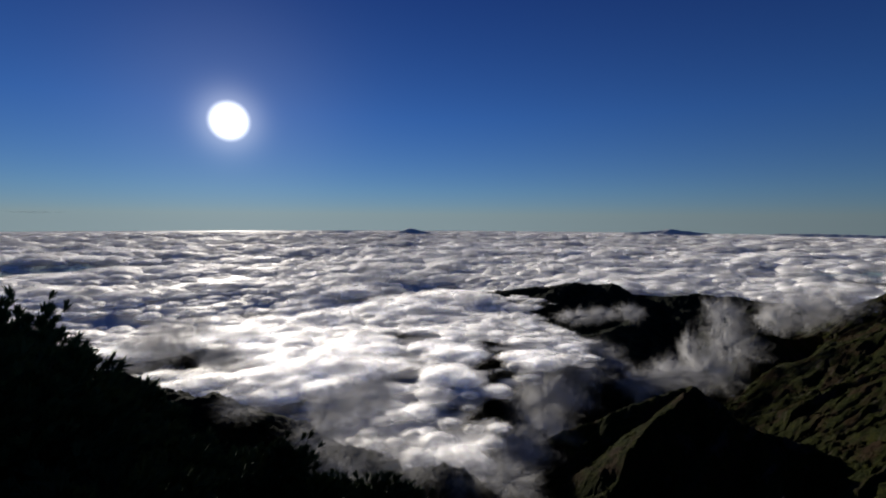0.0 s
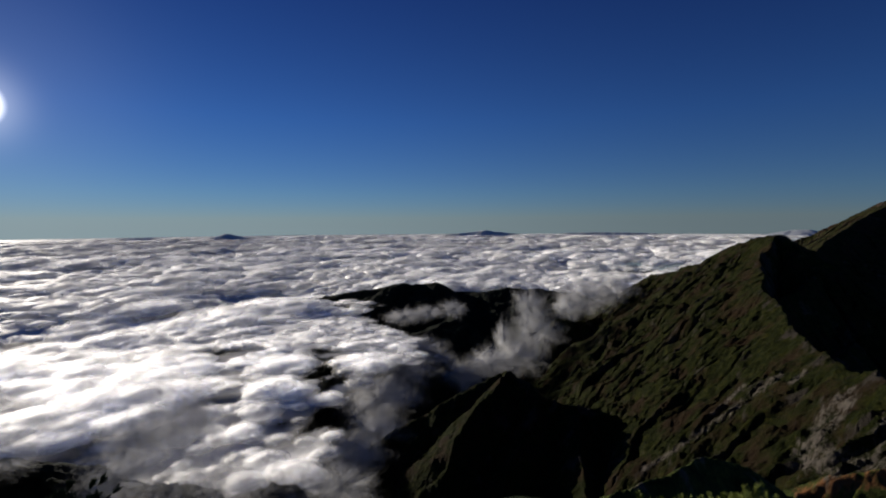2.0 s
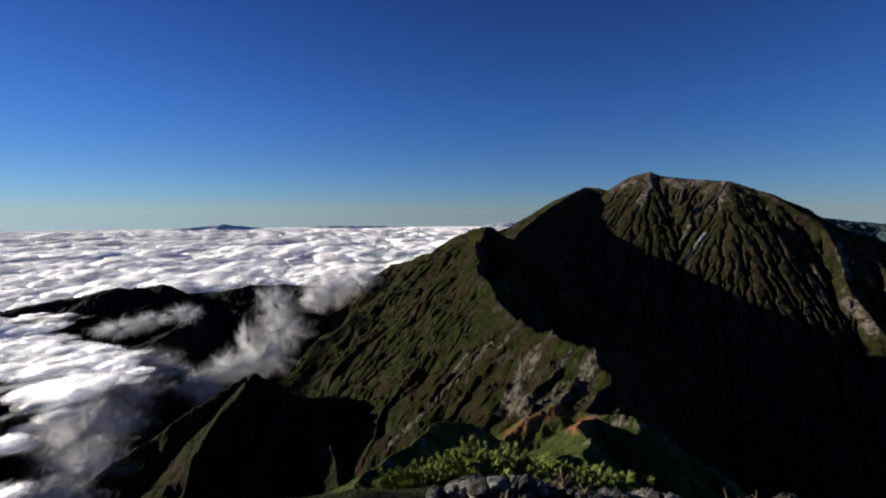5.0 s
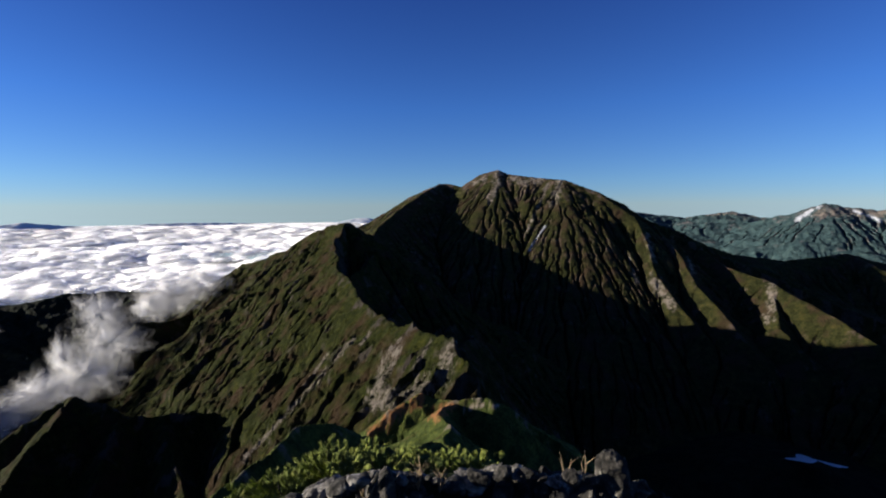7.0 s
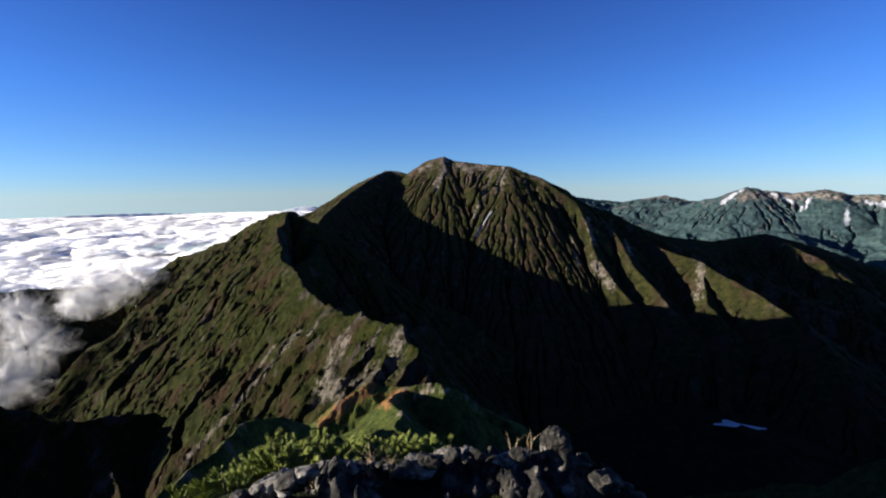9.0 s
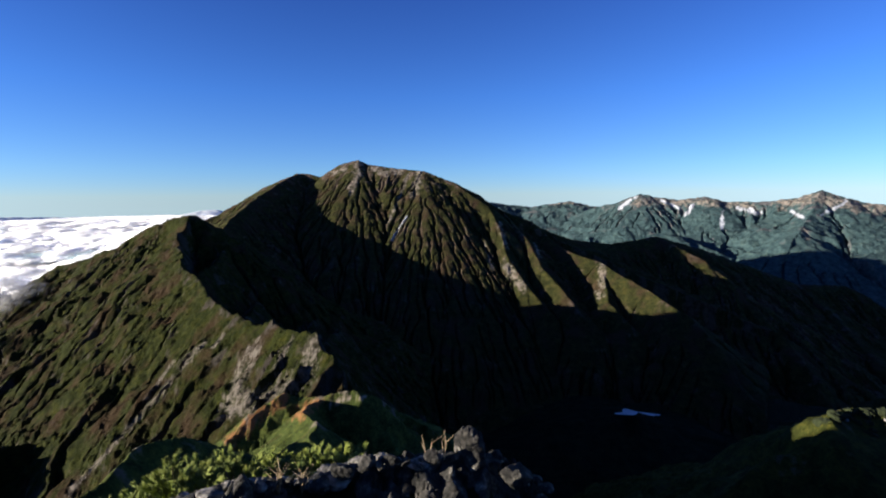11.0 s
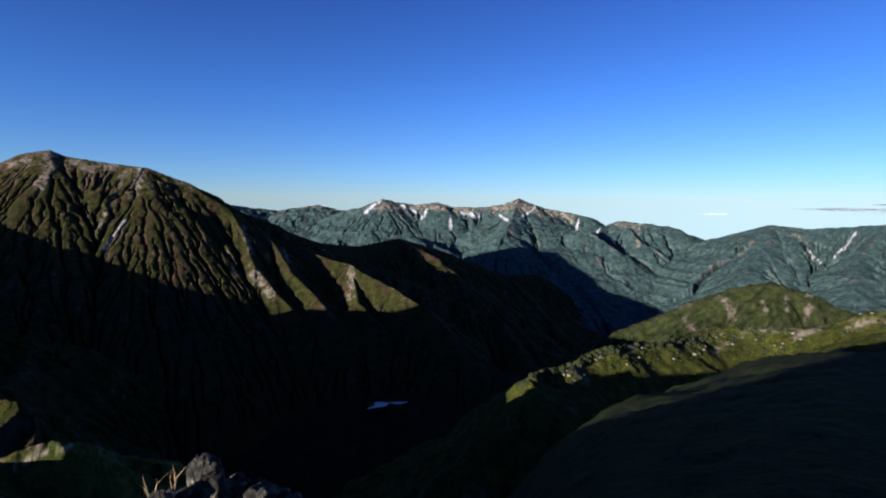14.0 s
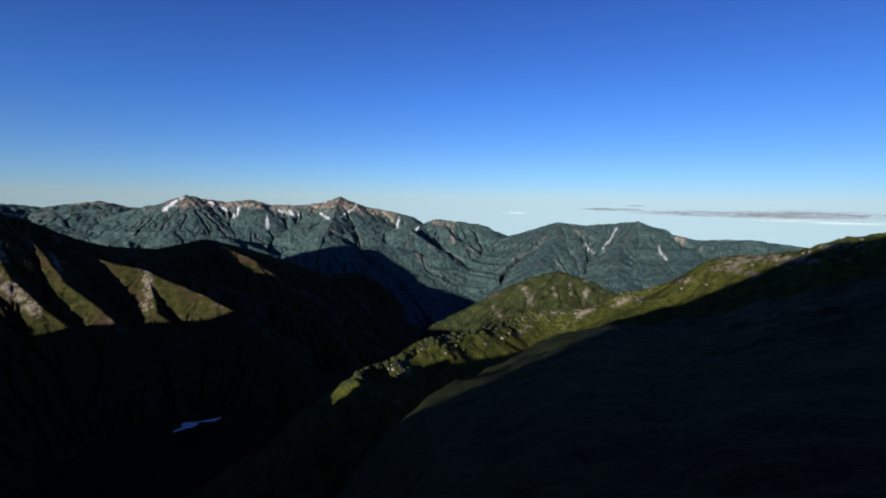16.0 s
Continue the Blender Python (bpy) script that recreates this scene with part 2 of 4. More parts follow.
def cloud_material(name, density, mottle=0.0, scale=0.02, wrap=0.85, tone=(0.95, 0.95, 0.95), depth=0.0, onward=0.0, gloss=0.12):
    """Cloud: light that goes in comes out all round, most of it onward; thin places let the ground show."""
    m, n, l, b = material(name)
    out = n["Material Output"]
    diffuse, clear = b, n.new("ShaderNodeBsdfTransparent")
    b.subsurface_method = "BURLEY"
    b.inputs["Base Color"].default_value = (*(0.8 * c for c in tone), 1)
    b.inputs["Roughness"].default_value, b.inputs["Specular IOR Level"].default_value = 1.0, 0.0
    b.inputs["Subsurface Weight"].default_value, b.inputs["Subsurface Scale"].default_value = (0.9 if depth else 0.0), depth
    b.inputs["Subsurface Radius"].default_value = (1, 1, 1)
    # normals lean towards the sun, imitating light that wanders on inside the cloud
    lean = n.new("ShaderNodeVectorMath")
    lean.operation = "MULTIPLY_ADD"
    l.new(n.new("ShaderNodeNewGeometry").outputs["Normal"], lean.inputs[0])
    lean.inputs[1].default_value = (1, 1, 1)
    lean.inputs[2].default_value = to_sun * wrap
    unit = n.new("ShaderNodeVectorMath")
    unit.operation = "NORMALIZE"
    l.new(lean.outputs[0], unit.inputs[0])
    l.new(unit.outputs[0], diffuse.inputs["Normal"])
    # a broad gloss added to imitate light that goes onward in its own direction
    sheen = n.new("ShaderNodeBsdfGlossy")
    sheen.inputs[0].default_value = (*tone, 1)
    sheen.inputs["Roughness"].default_value = 0.65
    lit, veil = n.new("ShaderNodeMixShader"), n.new("ShaderNodeMixShader")
    lit.inputs[0].default_value = gloss
    body, passing = n.new("ShaderNodeMixShader"), n.new("ShaderNodeBsdfTranslucent")
    body.inputs[0].default_value = onward
    passing.inputs[0].default_value = (*tone, 1)
    l.new(diffuse.outputs[0], body.inputs[1])
    l.new(passing.outputs[0], body.inputs[2])
    l.new(body.outputs[0], lit.inputs[1])
    l.new(sheen.outputs[0], lit.inputs[2])
    thick = n.new("ShaderNodeAttribute")
    thick.attribute_name = "thick"
    value = thick.outputs["Fac"]
    if mottle:
        spots = noise_node(n, l, scale, 5, 0.6)
        shade = n.new("ShaderNodeMapRange")
        shade.inputs[1].default_value, shade.inputs[2].default_value = 0.5 - mottle / 2, 0.5 + mottle / 2
        l.new(spots, shade.inputs[0])
        both = n.new("ShaderNodeMath")
        both.operation = "MULTIPLY"
        l.new(value, both.inputs[0])
        l.new(shade.outputs[0], both.inputs[1])
        value = both.outputs[0]
    times = n.new("ShaderNodeMath")
    times.operation = "MULTIPLY"
    times.use_clamp = True
    l.new(value, times.inputs[0])
    times.inputs[1].default_value = density
    l.new(times.outputs[0], veil.inputs[0])
    l.new(clear.outputs[0], veil.inputs[1])
    l.new(lit.outputs[0], veil.inputs[2])
    l.new(veil.outputs[0], out.inputs[0])
    return m


CLOUD = cloud_material("cloud sea", 1.0, 0.0, 0.02, 1.5, (0.98, 0.975, 0.96), 44.0, 0.0, 0.42)
HEAP = cloud_material("cloud heaps", 1.0, 0.0, 0.02, 1.5, (0.98, 0.975, 0.955), 19.0, 0.25, 0.42)
WISP = cloud_material("cloud wisp", 0.3, 0.45, 0.02)
VEIL = cloud_material("thin mist", 0.13, 0.5, 0.025)
STREAK = cloud_material("grey streak", 0.6, 0.0, 0.02, 0.0, (0.26, 0.28, 0.34))


def plain(name, stops, scale, rough=0.9, bump=0.5, depth=0.02):
    """A mottled surface from a ramp of colours."""
    m, n, l, b = material(name)
    f = noise_node(n, l, scale, 8, 0.65)
    l.new(ramp_node(n, l, f, stops), b.inputs["Base Color"])
    b.inputs["Roughness"].default_value = rough
    b.inputs["Specular IOR Level"].default_value = 0.2
    bump_node(n, l, b, noise_node(n, l, scale * 4, 8, 0.7), bump, depth)
    return m


SNOW = plain("old snow", [(0.3, (0.34, 0.34, 0.35)), (0.7, (0.52, 0.53, 0.54))], 0.05, 0.7, 0.4, 1.0)
# darkened for the shade on the outcrop; the light flecks are lichen
STONE = plain("lichened grey rock", [(0.38, (0.012, 0.012, 0.01)), (0.5, (0.034, 0.031, 0.026)), (0.6, (0.085, 0.077, 0.064)), (0.67, (0.3, 0.28, 0.23))], 11.0, 0.9, 0.9, 0.03)
# on the rim this paler stone paints in the sunlight; meadow boulders are pale
PALE_STONE = plain("pale meadow and sunlit-rim rock", [(0.36, (0.03, 0.029, 0.025)), (0.48, (0.12, 0.11, 0.095)), (0.6, (0.28, 0.26, 0.225)), (0.68, (0.42, 0.4, 0.35))], 14.0, 0.9, 0.9, 0.02)
# the sunlight on the dwarf pines is put into this bright needle colour
NEEDLES = plain("sunlit yellow-green pine needles", [(0.3, (0.085, 0.115, 0.02)), (0.6, (0.19, 0.22, 0.036)), (0.8, (0.3, 0.27, 0.055))], 6.0, 0.7, 0.0, 0.01)
# needles for the pines against the light, their shade painted as a darker green
BACKLIT_NEEDLES = plain("backlit dark pine needles", [(0.3, (0.02, 0.035, 0.01)), (0.7, (0.045, 0.065, 0.018))], 4.0, 0.6, 0.0, 0.01)
SCRUB = plain("dwarf pine scrub", [(0.3, (0.009, 0.013, 0.005)), (0.7, (0.026, 0.032, 0.011))], 1.2, 1.0, 0.8, 0.3)
BARK = plain("pine bark", [(0.3, (0.06, 0.045, 0.035)), (0.7, (0.14, 0.11, 0.08))], 20, 0.95, 0.8, 0.01)
STRAW = plain("dry grass", [(0.3, (0.2, 0.13, 0.07)), (0.7, (0.42, 0.33, 0.2))], 8, 0.9, 0.0, 0.01)
# rock colour raised to pale blue-grey, standing in for haze over the far tops
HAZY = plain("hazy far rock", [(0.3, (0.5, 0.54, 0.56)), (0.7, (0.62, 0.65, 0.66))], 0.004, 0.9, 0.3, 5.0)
SADDLE_GROUND = alpine("saddle scrub", (0.06, 0.08, 0.02), (0.09, 0.065, 0.03), (0.2, 0.17, 0.13), 0.6, 0.58, scar=((0.15, 0.07, 0.03), (0.36, 0.17, 0.07)), snow=((0.25, 0.2, 0.15), (0.4, 0.34, 0.27)), hold=0.85)

# ---- mountains ----
SHEETS = {}


def eroded(z, dr, da, strength, least, steps=6):
    """What running water takes away and leaves: each cell drains to its steepest neighbour and is cut the deeper, the more land drains through it."""
    rows, cols = z.shape
    index = np.arange(z.size).reshape(z.shape)
    cell = dr * da
    h = z
    for _ in range(steps):
        pad = np.pad(h, 1, mode="edge")
        steepest, to, span = np.zeros(h.shape), index.copy(), np.ones(h.shape)
        for i in (-1, 0, 1):
            for j in (-1, 0, 1):
                if i or j:
                    dist = np.hypot(i * dr, j * da)
                    fall = (h - pad[1 + i:rows + 1 + i, 1 + j:cols + 1 + j]) / dist
                    better = fall > steepest
                    steepest, to, span = np.where(better, fall, steepest), np.where(better, index + i * cols + j, to), np.where(better, dist, span)
        order, to = np.argsort(h, axis=None).tolist(), to.ravel().tolist()
        area = cell.ravel().tolist()
        for i in reversed(order):
            j = to[i]
            if j != i:
                area[j] += area[i]
        rate = (strength / steps * np.maximum(np.array(area) - least, 0) ** 0.45 / span.ravel()).tolist()
        level = h.ravel().tolist()
        for i in order:
            j = to[i]
            if j != i:
                level[i] = (level[i] + rate[i] * level[j]) / (1 + rate[i])
        h = np.array(level).reshape(z.shape)
    return h - z


def blurred(v, wide, high):
    """A mean over so many columns and rows, twice."""
    for _ in range(2):
        for axis, n in ((0, high), (1, wide)):
            pad = np.pad(v, [(n, n) if k == axis else (0, 0) for k in (0, 1)], mode="edge")
            total = np.cumsum(pad, axis=axis)
            hi, lo = np.take(total, range(2 * n, total.shape[axis]), axis), np.take(total, range(0, total.shape[axis] - 2 * n), axis)
            v = (hi - lo) / (2 * n)
    return v


def mountain(name, label, crests, az, daz, radii, mat, floor, ribs, rib_size, rough, seed, scrub=0.0, scars=(), snow=(), rock=0.0, crag=0.0, wander=0.45, carve=0.0, wash=60.0, bald=None, jag=None):
    """A mountain from its crests: flanks with gullies that run downhill, finer relief and lumps of scrub."""
    x, y, r, a = ray_grid(az[0], az[1], daz, radii)
    wob, bend = rib_size * wander, rib_size * 3
    wx, wy = x + wob * fbm(x / bend, y / bend, 5, seed + 50), y + wob * fbm(x / bend, y / bend, 5, seed + 60)
    h, along, away = crests_height(wx, wy, crests)
    d = np.abs(away)
    grow = 1 - np.exp(-d / (rib_size * 0.9))
    shift = fbm(along / (rib_size * 4), d / (rib_size * 3), 3, seed + 7) * 0.6
    rib = ridged(along / rib_size + shift + np.sign(away) * 40, d / (rib_size * 7), 4, seed, 0.5)
    relief = fbm(x / rough, y / rough, 7, seed + 20, 0.55)
    wide = ridged(along / (rib_size * 2.9) + shift * 0.5 + np.sign(away) * 70, d / (rib_size * 22), 3, seed + 3, 0.5)
    z = h + ribs * grow * (rib - 0.72) * 2 + ribs * 1.7 * (1 - np.exp(-d / (rib_size * 2.2))) * (wide - 0.74) * 2 + rough * 0.05 * relief * (0.3 + grow)
    if crag:
        z = z + crag * 0.3 * (ridged(wx / (crag * 1.5), wy / (crag * 1.5), 4, seed + 75, 0.6) - 0.7) * 2 * (0.3 + 0.7 * grow)
        z = z + crag * (ridged(wx / (crag * 5), wy / (crag * 5), 6, seed + 70, 0.55) - 0.72) * 2 * (0.25 + 0.75 * grow)
    if scrub:
        z = z + scrub * (billow(x / (scrub * 7), y / (scrub * 7), 3, seed + 30) - 0.4) * (0.4 + 0.6 * grow)
    cut = np.zeros(x.shape)
    if carve:
        dr = np.gradient(r, axis=0)
        da = np.radians(daz) * r
        cut = eroded(z, dr, da, carve, wash * wash / 11)
        cut = cut - blurred(cut, max(2, int(1.5 * wash / np.median(da))), max(2, int(1.5 * wash / np.median(dr))))
        cut = 0.75 * cut + 0.25 * blurred(cut, 1, 1)
        cut = np.clip(cut, -0.7 * wash, 0.4 * wash) * (0.12 + 0.88 * (1 - np.exp(-d / (0.5 * wash))))
        z = z + cut
    if jag:
        z = z + jag[0] * fbm(x / jag[1], y / jag[1], 5, seed + 88, 0.6)
    bare = smooth(0.6, 0.95, rib) * 0.12 + 0.2 * np.clip(cut / (0.15 * wash), -1, 1) + 0.22 * smooth(rib_size * 0.5, 0, d) * (0.4 + relief) + 0.22 * np.clip(relief, -1, 1)
    steep = np.hypot(np.gradient(z, axis=0) / np.gradient(r, axis=0), np.gradient(z, axis=1) / (np.radians(daz) * r))
    if bald:
        bare = bare + 0.3 * smooth(bald[0], bald[1], z + 30 * relief)
    bare = bare + rock + 0.24 * smooth(1.3, 2.4, steep)
    el = np.degrees(np.arctan2(z, r))
    marks = {"bare": bare}
    for key, lines in (("scar", scars), ("snow", snow)):
        mark = np.zeros(x.shape)
        fray = fbm(a / 0.5, el / 0.5, 5, seed + 44, 0.65)
        for line, width in lines:
            for p, q in zip(line, line[1:]):
                dx, dy = q[0] - p[0], q[1] - p[1]
                t = np.clip(((a - p[0]) * dx + (el - p[1]) * dy) / (dx * dx + dy * dy), 0, 1)
                away_from = np.hypot(a - p[0] - t * dx, el - p[1] - t * dy)
                mark = np.maximum(mark, smooth(width, width * 0.45, away_from + width * 0.9 * fray))
        marks[key] = mark
    low = np.maximum(np.maximum(z[:-1, :-1], z[1:, 1:]), np.maximum(z[:-1, 1:], z[1:, :-1]))
    SHEETS[name] = (np.asarray(radii, float), az[0], daz, z)
    keep = low > floor
    if len(crests) == 1:
        mesh = grid_mesh(name, x, y, z, marks, keep)
        mesh.materials.append(mat)
        return tagged(new(name, mesh), label, "mountain")
    # each crest with its flanks is a part: the main ridge and its spurs
    host = tagged(new(name), label, "mountain")
    host.location = compass(*crests[0][0][len(crests[0][0]) // 2])
    owner = np.floor(along[:-1, :-1] / 10000.0).astype(int)
    # no stray scraps: each cell goes with most of its neighbours
    owner = np.argmax([blurred((owner == k).astype(float), 5, 5) for k in range(len(crests))], axis=0)
    for k in range(len(crests)):
        mine = keep & (owner == k)
        if mine.sum() < 30:
            continue
        i0, i1 = np.nonzero(mine.any(1))[0][[0, -1]]
        j0, j1 = np.nonzero(mine.any(0))[0][[0, -1]]
        box = (slice(i0, i1 + 2), slice(j0, j1 + 2))
        mesh = grid_mesh("ridge" if k == 0 else "spur", x[box] - host.location.x, y[box] - host.location.y, z[box] - host.location.z,
                         {key: v[box] for key, v in marks.items()}, mine[i0:i1 + 1, j0:j1 + 1], tidy=True)
        mesh.materials.append(mat)
        ob = new(mesh.name, mesh)
        ob.parent = host
    return host


def on_mountain(name, az, el, lift):
    """Where the line of sight at that bearing and elevation first meets the mountain, raised by lift."""
    radii, az0, daz, z = SHEETS[name]
    c = min(max((az - az0) / daz, 0), z.shape[1] - 1.001)
    i, f = int(c), c - int(c)
    column = z[:, i] * (1 - f) + z[:, i + 1] * f
    rise = column / radii - math.tan(radians(el))
    over = np.nonzero(rise > 0)[0]
    k = int(over[0]) if len(over) else int(np.argmax(rise))
    if k == 0:
        k = 1
    t = np.clip(-rise[k - 1] / (rise[k] - rise[k - 1] + 1e-9), 0, 1)
    r = radii[k - 1] + t * (radii[k] - radii[k - 1])
    height = column[k - 1] + t * (column[k] - column[k - 1])
    a = radians(az)
    return ((r - lift) * math.sin(a), (r - lift) * math.cos(a), height + lift * 0.6)


MAIN = [(56, -6, 1960), (58.7, -0.6, 1920), (60.1, 0.6, 1900), (61.7, 1.6, 1880), (63.7, 2.5, 1860), (65.7, 3.2, 1840), (67.7, 2.8, 1810),
        (70, 4.2, 1780), (71.9, 4.7, 1750), (72.9, 4.2, 1740), (76.4, 3.7, 1700), (79.5, 3.4, 1660), (83.0, 2.0, 1630), (85.6, 0.4, 1610),
        (88.4, -1.3, 1600), (92.1, -3.1, 1590), (96.6, -4.6, 1640), (100.6, -5.0, 1760), (105.2, -4.1, 1900), (107.5, -5.0, 1960)]
SPURS = [
    [(56, -6.0, 1100), (57.5, -2.4, 1320), (60, -0.2, 1500), (63, 2.0, 1680), (65.3, 3.1, 1830)],
    [(65.3, 3.2, 1840), (64.7, 0.9, 1720), (65.7, -1.3, 1620)],
    [(71.9, 4.7, 1750), (70.8, 0.8, 1610), (69.3, -1.7, 1530), (68.5, -4.2, 1440), (69.5, -7.6, 1320), (75.4, -8.9, 1240)],
    [(74.5, 3.9, 1720), (73.6, 1.2, 1610), (72.4, -1.8, 1500), (71.5, -5, 1380)],
    [(79.1, 3.5, 1660), (78.3, 1.7, 1590), (76.9, -1.5, 1480), (74.3, -5.4, 1340)],
    [(79.3, 3.4, 1660), (81.9, -1.9, 1460), (84, -4.8, 1360), (85.1, -8.3, 1250), (86.1, -10.2, 1190), (88, -14, 1080)],
    [(80.6, 0.8, 1560), (80.6, -2.5, 1440), (80.2, -5.5, 1330)],
    [(82.6, 2.2, 1630), (86.7, -0.6, 1540), (88.1, -2.8, 1450), (89.3, -7.0, 1290), (91.5, -10, 1190), (94, -13, 1100)],
    [(88.4, -1.3, 1600), (91.4, -4.7, 1420), (93.1, -7.7, 1290), (95.4, -10.3, 1190), (98, -13.5, 1080)],
    [(92.4, -3.4, 1590), (95.9, -5.9, 1450), (99.8, -7.2, 1370), (100.5, -11.4, 1170), (103, -14, 1080)],
    [(99.8, -7.2, 1370), (104, -9.6, 1240), (108.5, -12.3, 1120), (111, -14.5, 1050)],
    ]
main_peak = mountain("main_peak", "broad alpine peak with grassy ribs, scree gullies and brown rocky crest",
                     [(MAIN, 0.62, 0.8, 0.35), (SPURS[0], 0.75, 0.75, 0.3)] + [([(a0, e0, s[0][2] + 0.94 * (r0 - s[0][2])) for a0, e0, r0 in s], 0.8, 0.8, 0.3) for s in SPURS[1:]],
                     (53, 116), 0.11, np.arange(760, 2060, 4.4), PEAK, -520, 8, 34, 30, 3, 0.4, crag=1.2, wander=0.14, carve=1.5, wash=75, bald=(0, 130), jag=(1.2, 26),
                     scars=[([(77.6, 3.0), (76.9, 1.2), (76.0, -0.8), (75.0, -3.0)], 0.16), ([(72.2, 4.4), (71.8, 2.8), (71.0, 1.2)], 0.5), ([(79.0, 3.2), (78.6, 1.9), (78.2, 0.6)], 0.45),
                            ([(99.9, -7.4), (99.7, -9.2), (99.6, -10.8)], 0.45), ([(89.0, -7.6), (89.6, -8.6), (90.8, -10)], 0.6), ([(88.2, -2.8), (88.8, -4.6), (89.0, -5.4)], 0.25),
                            ([(73.5, 3.6), (75, 3.2), (77, 3.4)], 0.35), ([(86.4, -5), (87.4, -8)], 0.2), ([(92.3, -5.2), (92.8, -6.6)], 0.25), ([(69, 3.2), (70.6, 3.6)], 0.3)],
                     snow=[([(77.4, -1.8), (76.4, -3.2), (75.6, -4.6)], 0.1)])

# the lower ridge behind it, which runs on into its shade
BEHIND = [(97, -6.5, 1720), (100.6, -5.2, 1800), (105.2, -4.1, 1900), (109.8, -5.4, 2050), (114.8, -7.2, 2250), (117.9, -8.3, 2400), (121.3, -8.1, 2550), (124.7, -9.6, 2800), (129.4, -9.6, 3150), (133, -9.4, 3300), (138, -11, 3350)]
BEHIND_B = [(105.2, -4.1, 1900), (107.5, -5.2, 1850), (110, -6.6, 1800), (112.3, -8.6, 1740), (114, -10.4, 1690), (117, -13.5, 1600), (120, -17, 1480)]
BEHIND_C = [(117.9, -8.3, 2400), (121, -11.2, 2150), (124, -14.5, 1900)]
# from bearing 121 on, it stands in for the edge of the peak's shadow
mountain("shaded_ridge", "long wooded ridge falling into the shade of the peak", [(BEHIND, 0.6, 0.7, 0.2), (BEHIND_B, 0.8, 0.75, 0.2), (BEHIND_C, 0.6, 0.6, 0.2)],
         (92, 142), 0.15, np.arange(1300, 3450, 7), PEAK, -690, 8, 40, 50, 5, 0.8, crag=3, wander=0.25, carve=1.2, wash=70, jag=(2.5, 30))

GREEN = [(73.5, -27, 168), (71.5, -23.5, 178), (69.2, -20.3, 190), (67.6, -17.2, 210), (66.2, -15.2, 230), (63.8, -13.9, 262), (61.5, -13.3, 290), (59.9, -13.3, 315), (57.3, -11.1, 380), (56, -9.5, 430), (53.5, -6.5, 540),
         (52.9, -4.5, 610), (53.3, -3.0, 660), (54.9, -1.2, 720), (56, -4.5, 820), (56.2, -6, 920), (56.2, -6, 1060)]
KNOLL = [(54.9, -1.2, 720), (52.3, -1.6, 790), (50.1, -2.5, 860), (48.6, -3.9, 930), (46.1, -4.9, 1010), (43.2, -5.6, 1090), (41.5, -6.6, 1140),
         (40.3, -8, 1180), (38.1, -9.6, 1220), (36, -11.1, 1250), (33, -14, 1280)]
SPUR_B = [(40.8, -8.4, 1120), (38, -10.3, 1030), (36, -11.1, 970), (33.5, -10.9, 900), (32.7, -11.8, 870), (30.9, -15, 820), (28, -19, 760)]
SPUR_C = [(40, -20.5, 440), (35, -20, 440), (31.6, -19.2, 440), (29.5, -17.8, 450), (27.3, -17, 455), (23.1, -18.8, 455), (18.6, -20.7, 455), (14, -23, 455)]
SPUR_G = [(27.3, -17, 455), (24.5, -20.5, 415), (21, -25, 375)]
SPUR_H = [(31.6, -19.2, 440), (30, -22.3, 400), (27.5, -27, 350)]
SPUR_I = [(35, -20, 440), (36, -24, 380), (36, -29, 320)]
SPUR_F = [(64, -14, 260), (60, -18.5, 245), (56, -22.5, 240), (50, -26.5, 240)]


def buttress(line, crests, out):
    """The crest of a rib that stands so far out from a flank. line: bearings and elevations down it."""
    radii = np.geomspace(160, 1300, 900)
    rows = []
    for k, (az0, el0) in enumerate(line):
        h = crests_height(radii * math.sin(radians(az0)), radii * math.cos(radians(az0)), crests)[0]
        over = np.nonzero(h > radii * math.tan(radians(el0)))[0]
        if len(over):
            rows.append((az0, el0, float(radii[over[0]]) - out * min(1, k / 1.5)))
    return rows


FLANKS = [(GREEN, 0.92, 2.6, 0.1), (KNOLL, 0.85, 0.8, 0.25)]
BUTTRESSES = [[(57.48, -4.86), (53.62, -9.1), (49.27, -13.62), (45.04, -18.84), (41.56, -23.04), (39.76, -26.66)], [(60.43, -10.79), (57.08, -15.0), (51.9, -19.89), (48.12, -23.83), (45.59, -27.58)], [(64.94, -13.26), (62.19, -16.62), (58.77, -20.66)], [(52.04, -4.63), (47.86, -8.06), (43.88, -11.22), (40.14, -14.1), (37.09, -16.77)], [(68.94, -13.86), (67.17, -17.5), (65.38, -21.14)], [(61.19, -7.59), (57.26, -10.6), (53.37, -14.66)], [(66.28, -13.0), (64.0, -17.98), (62.02, -21.53)]]
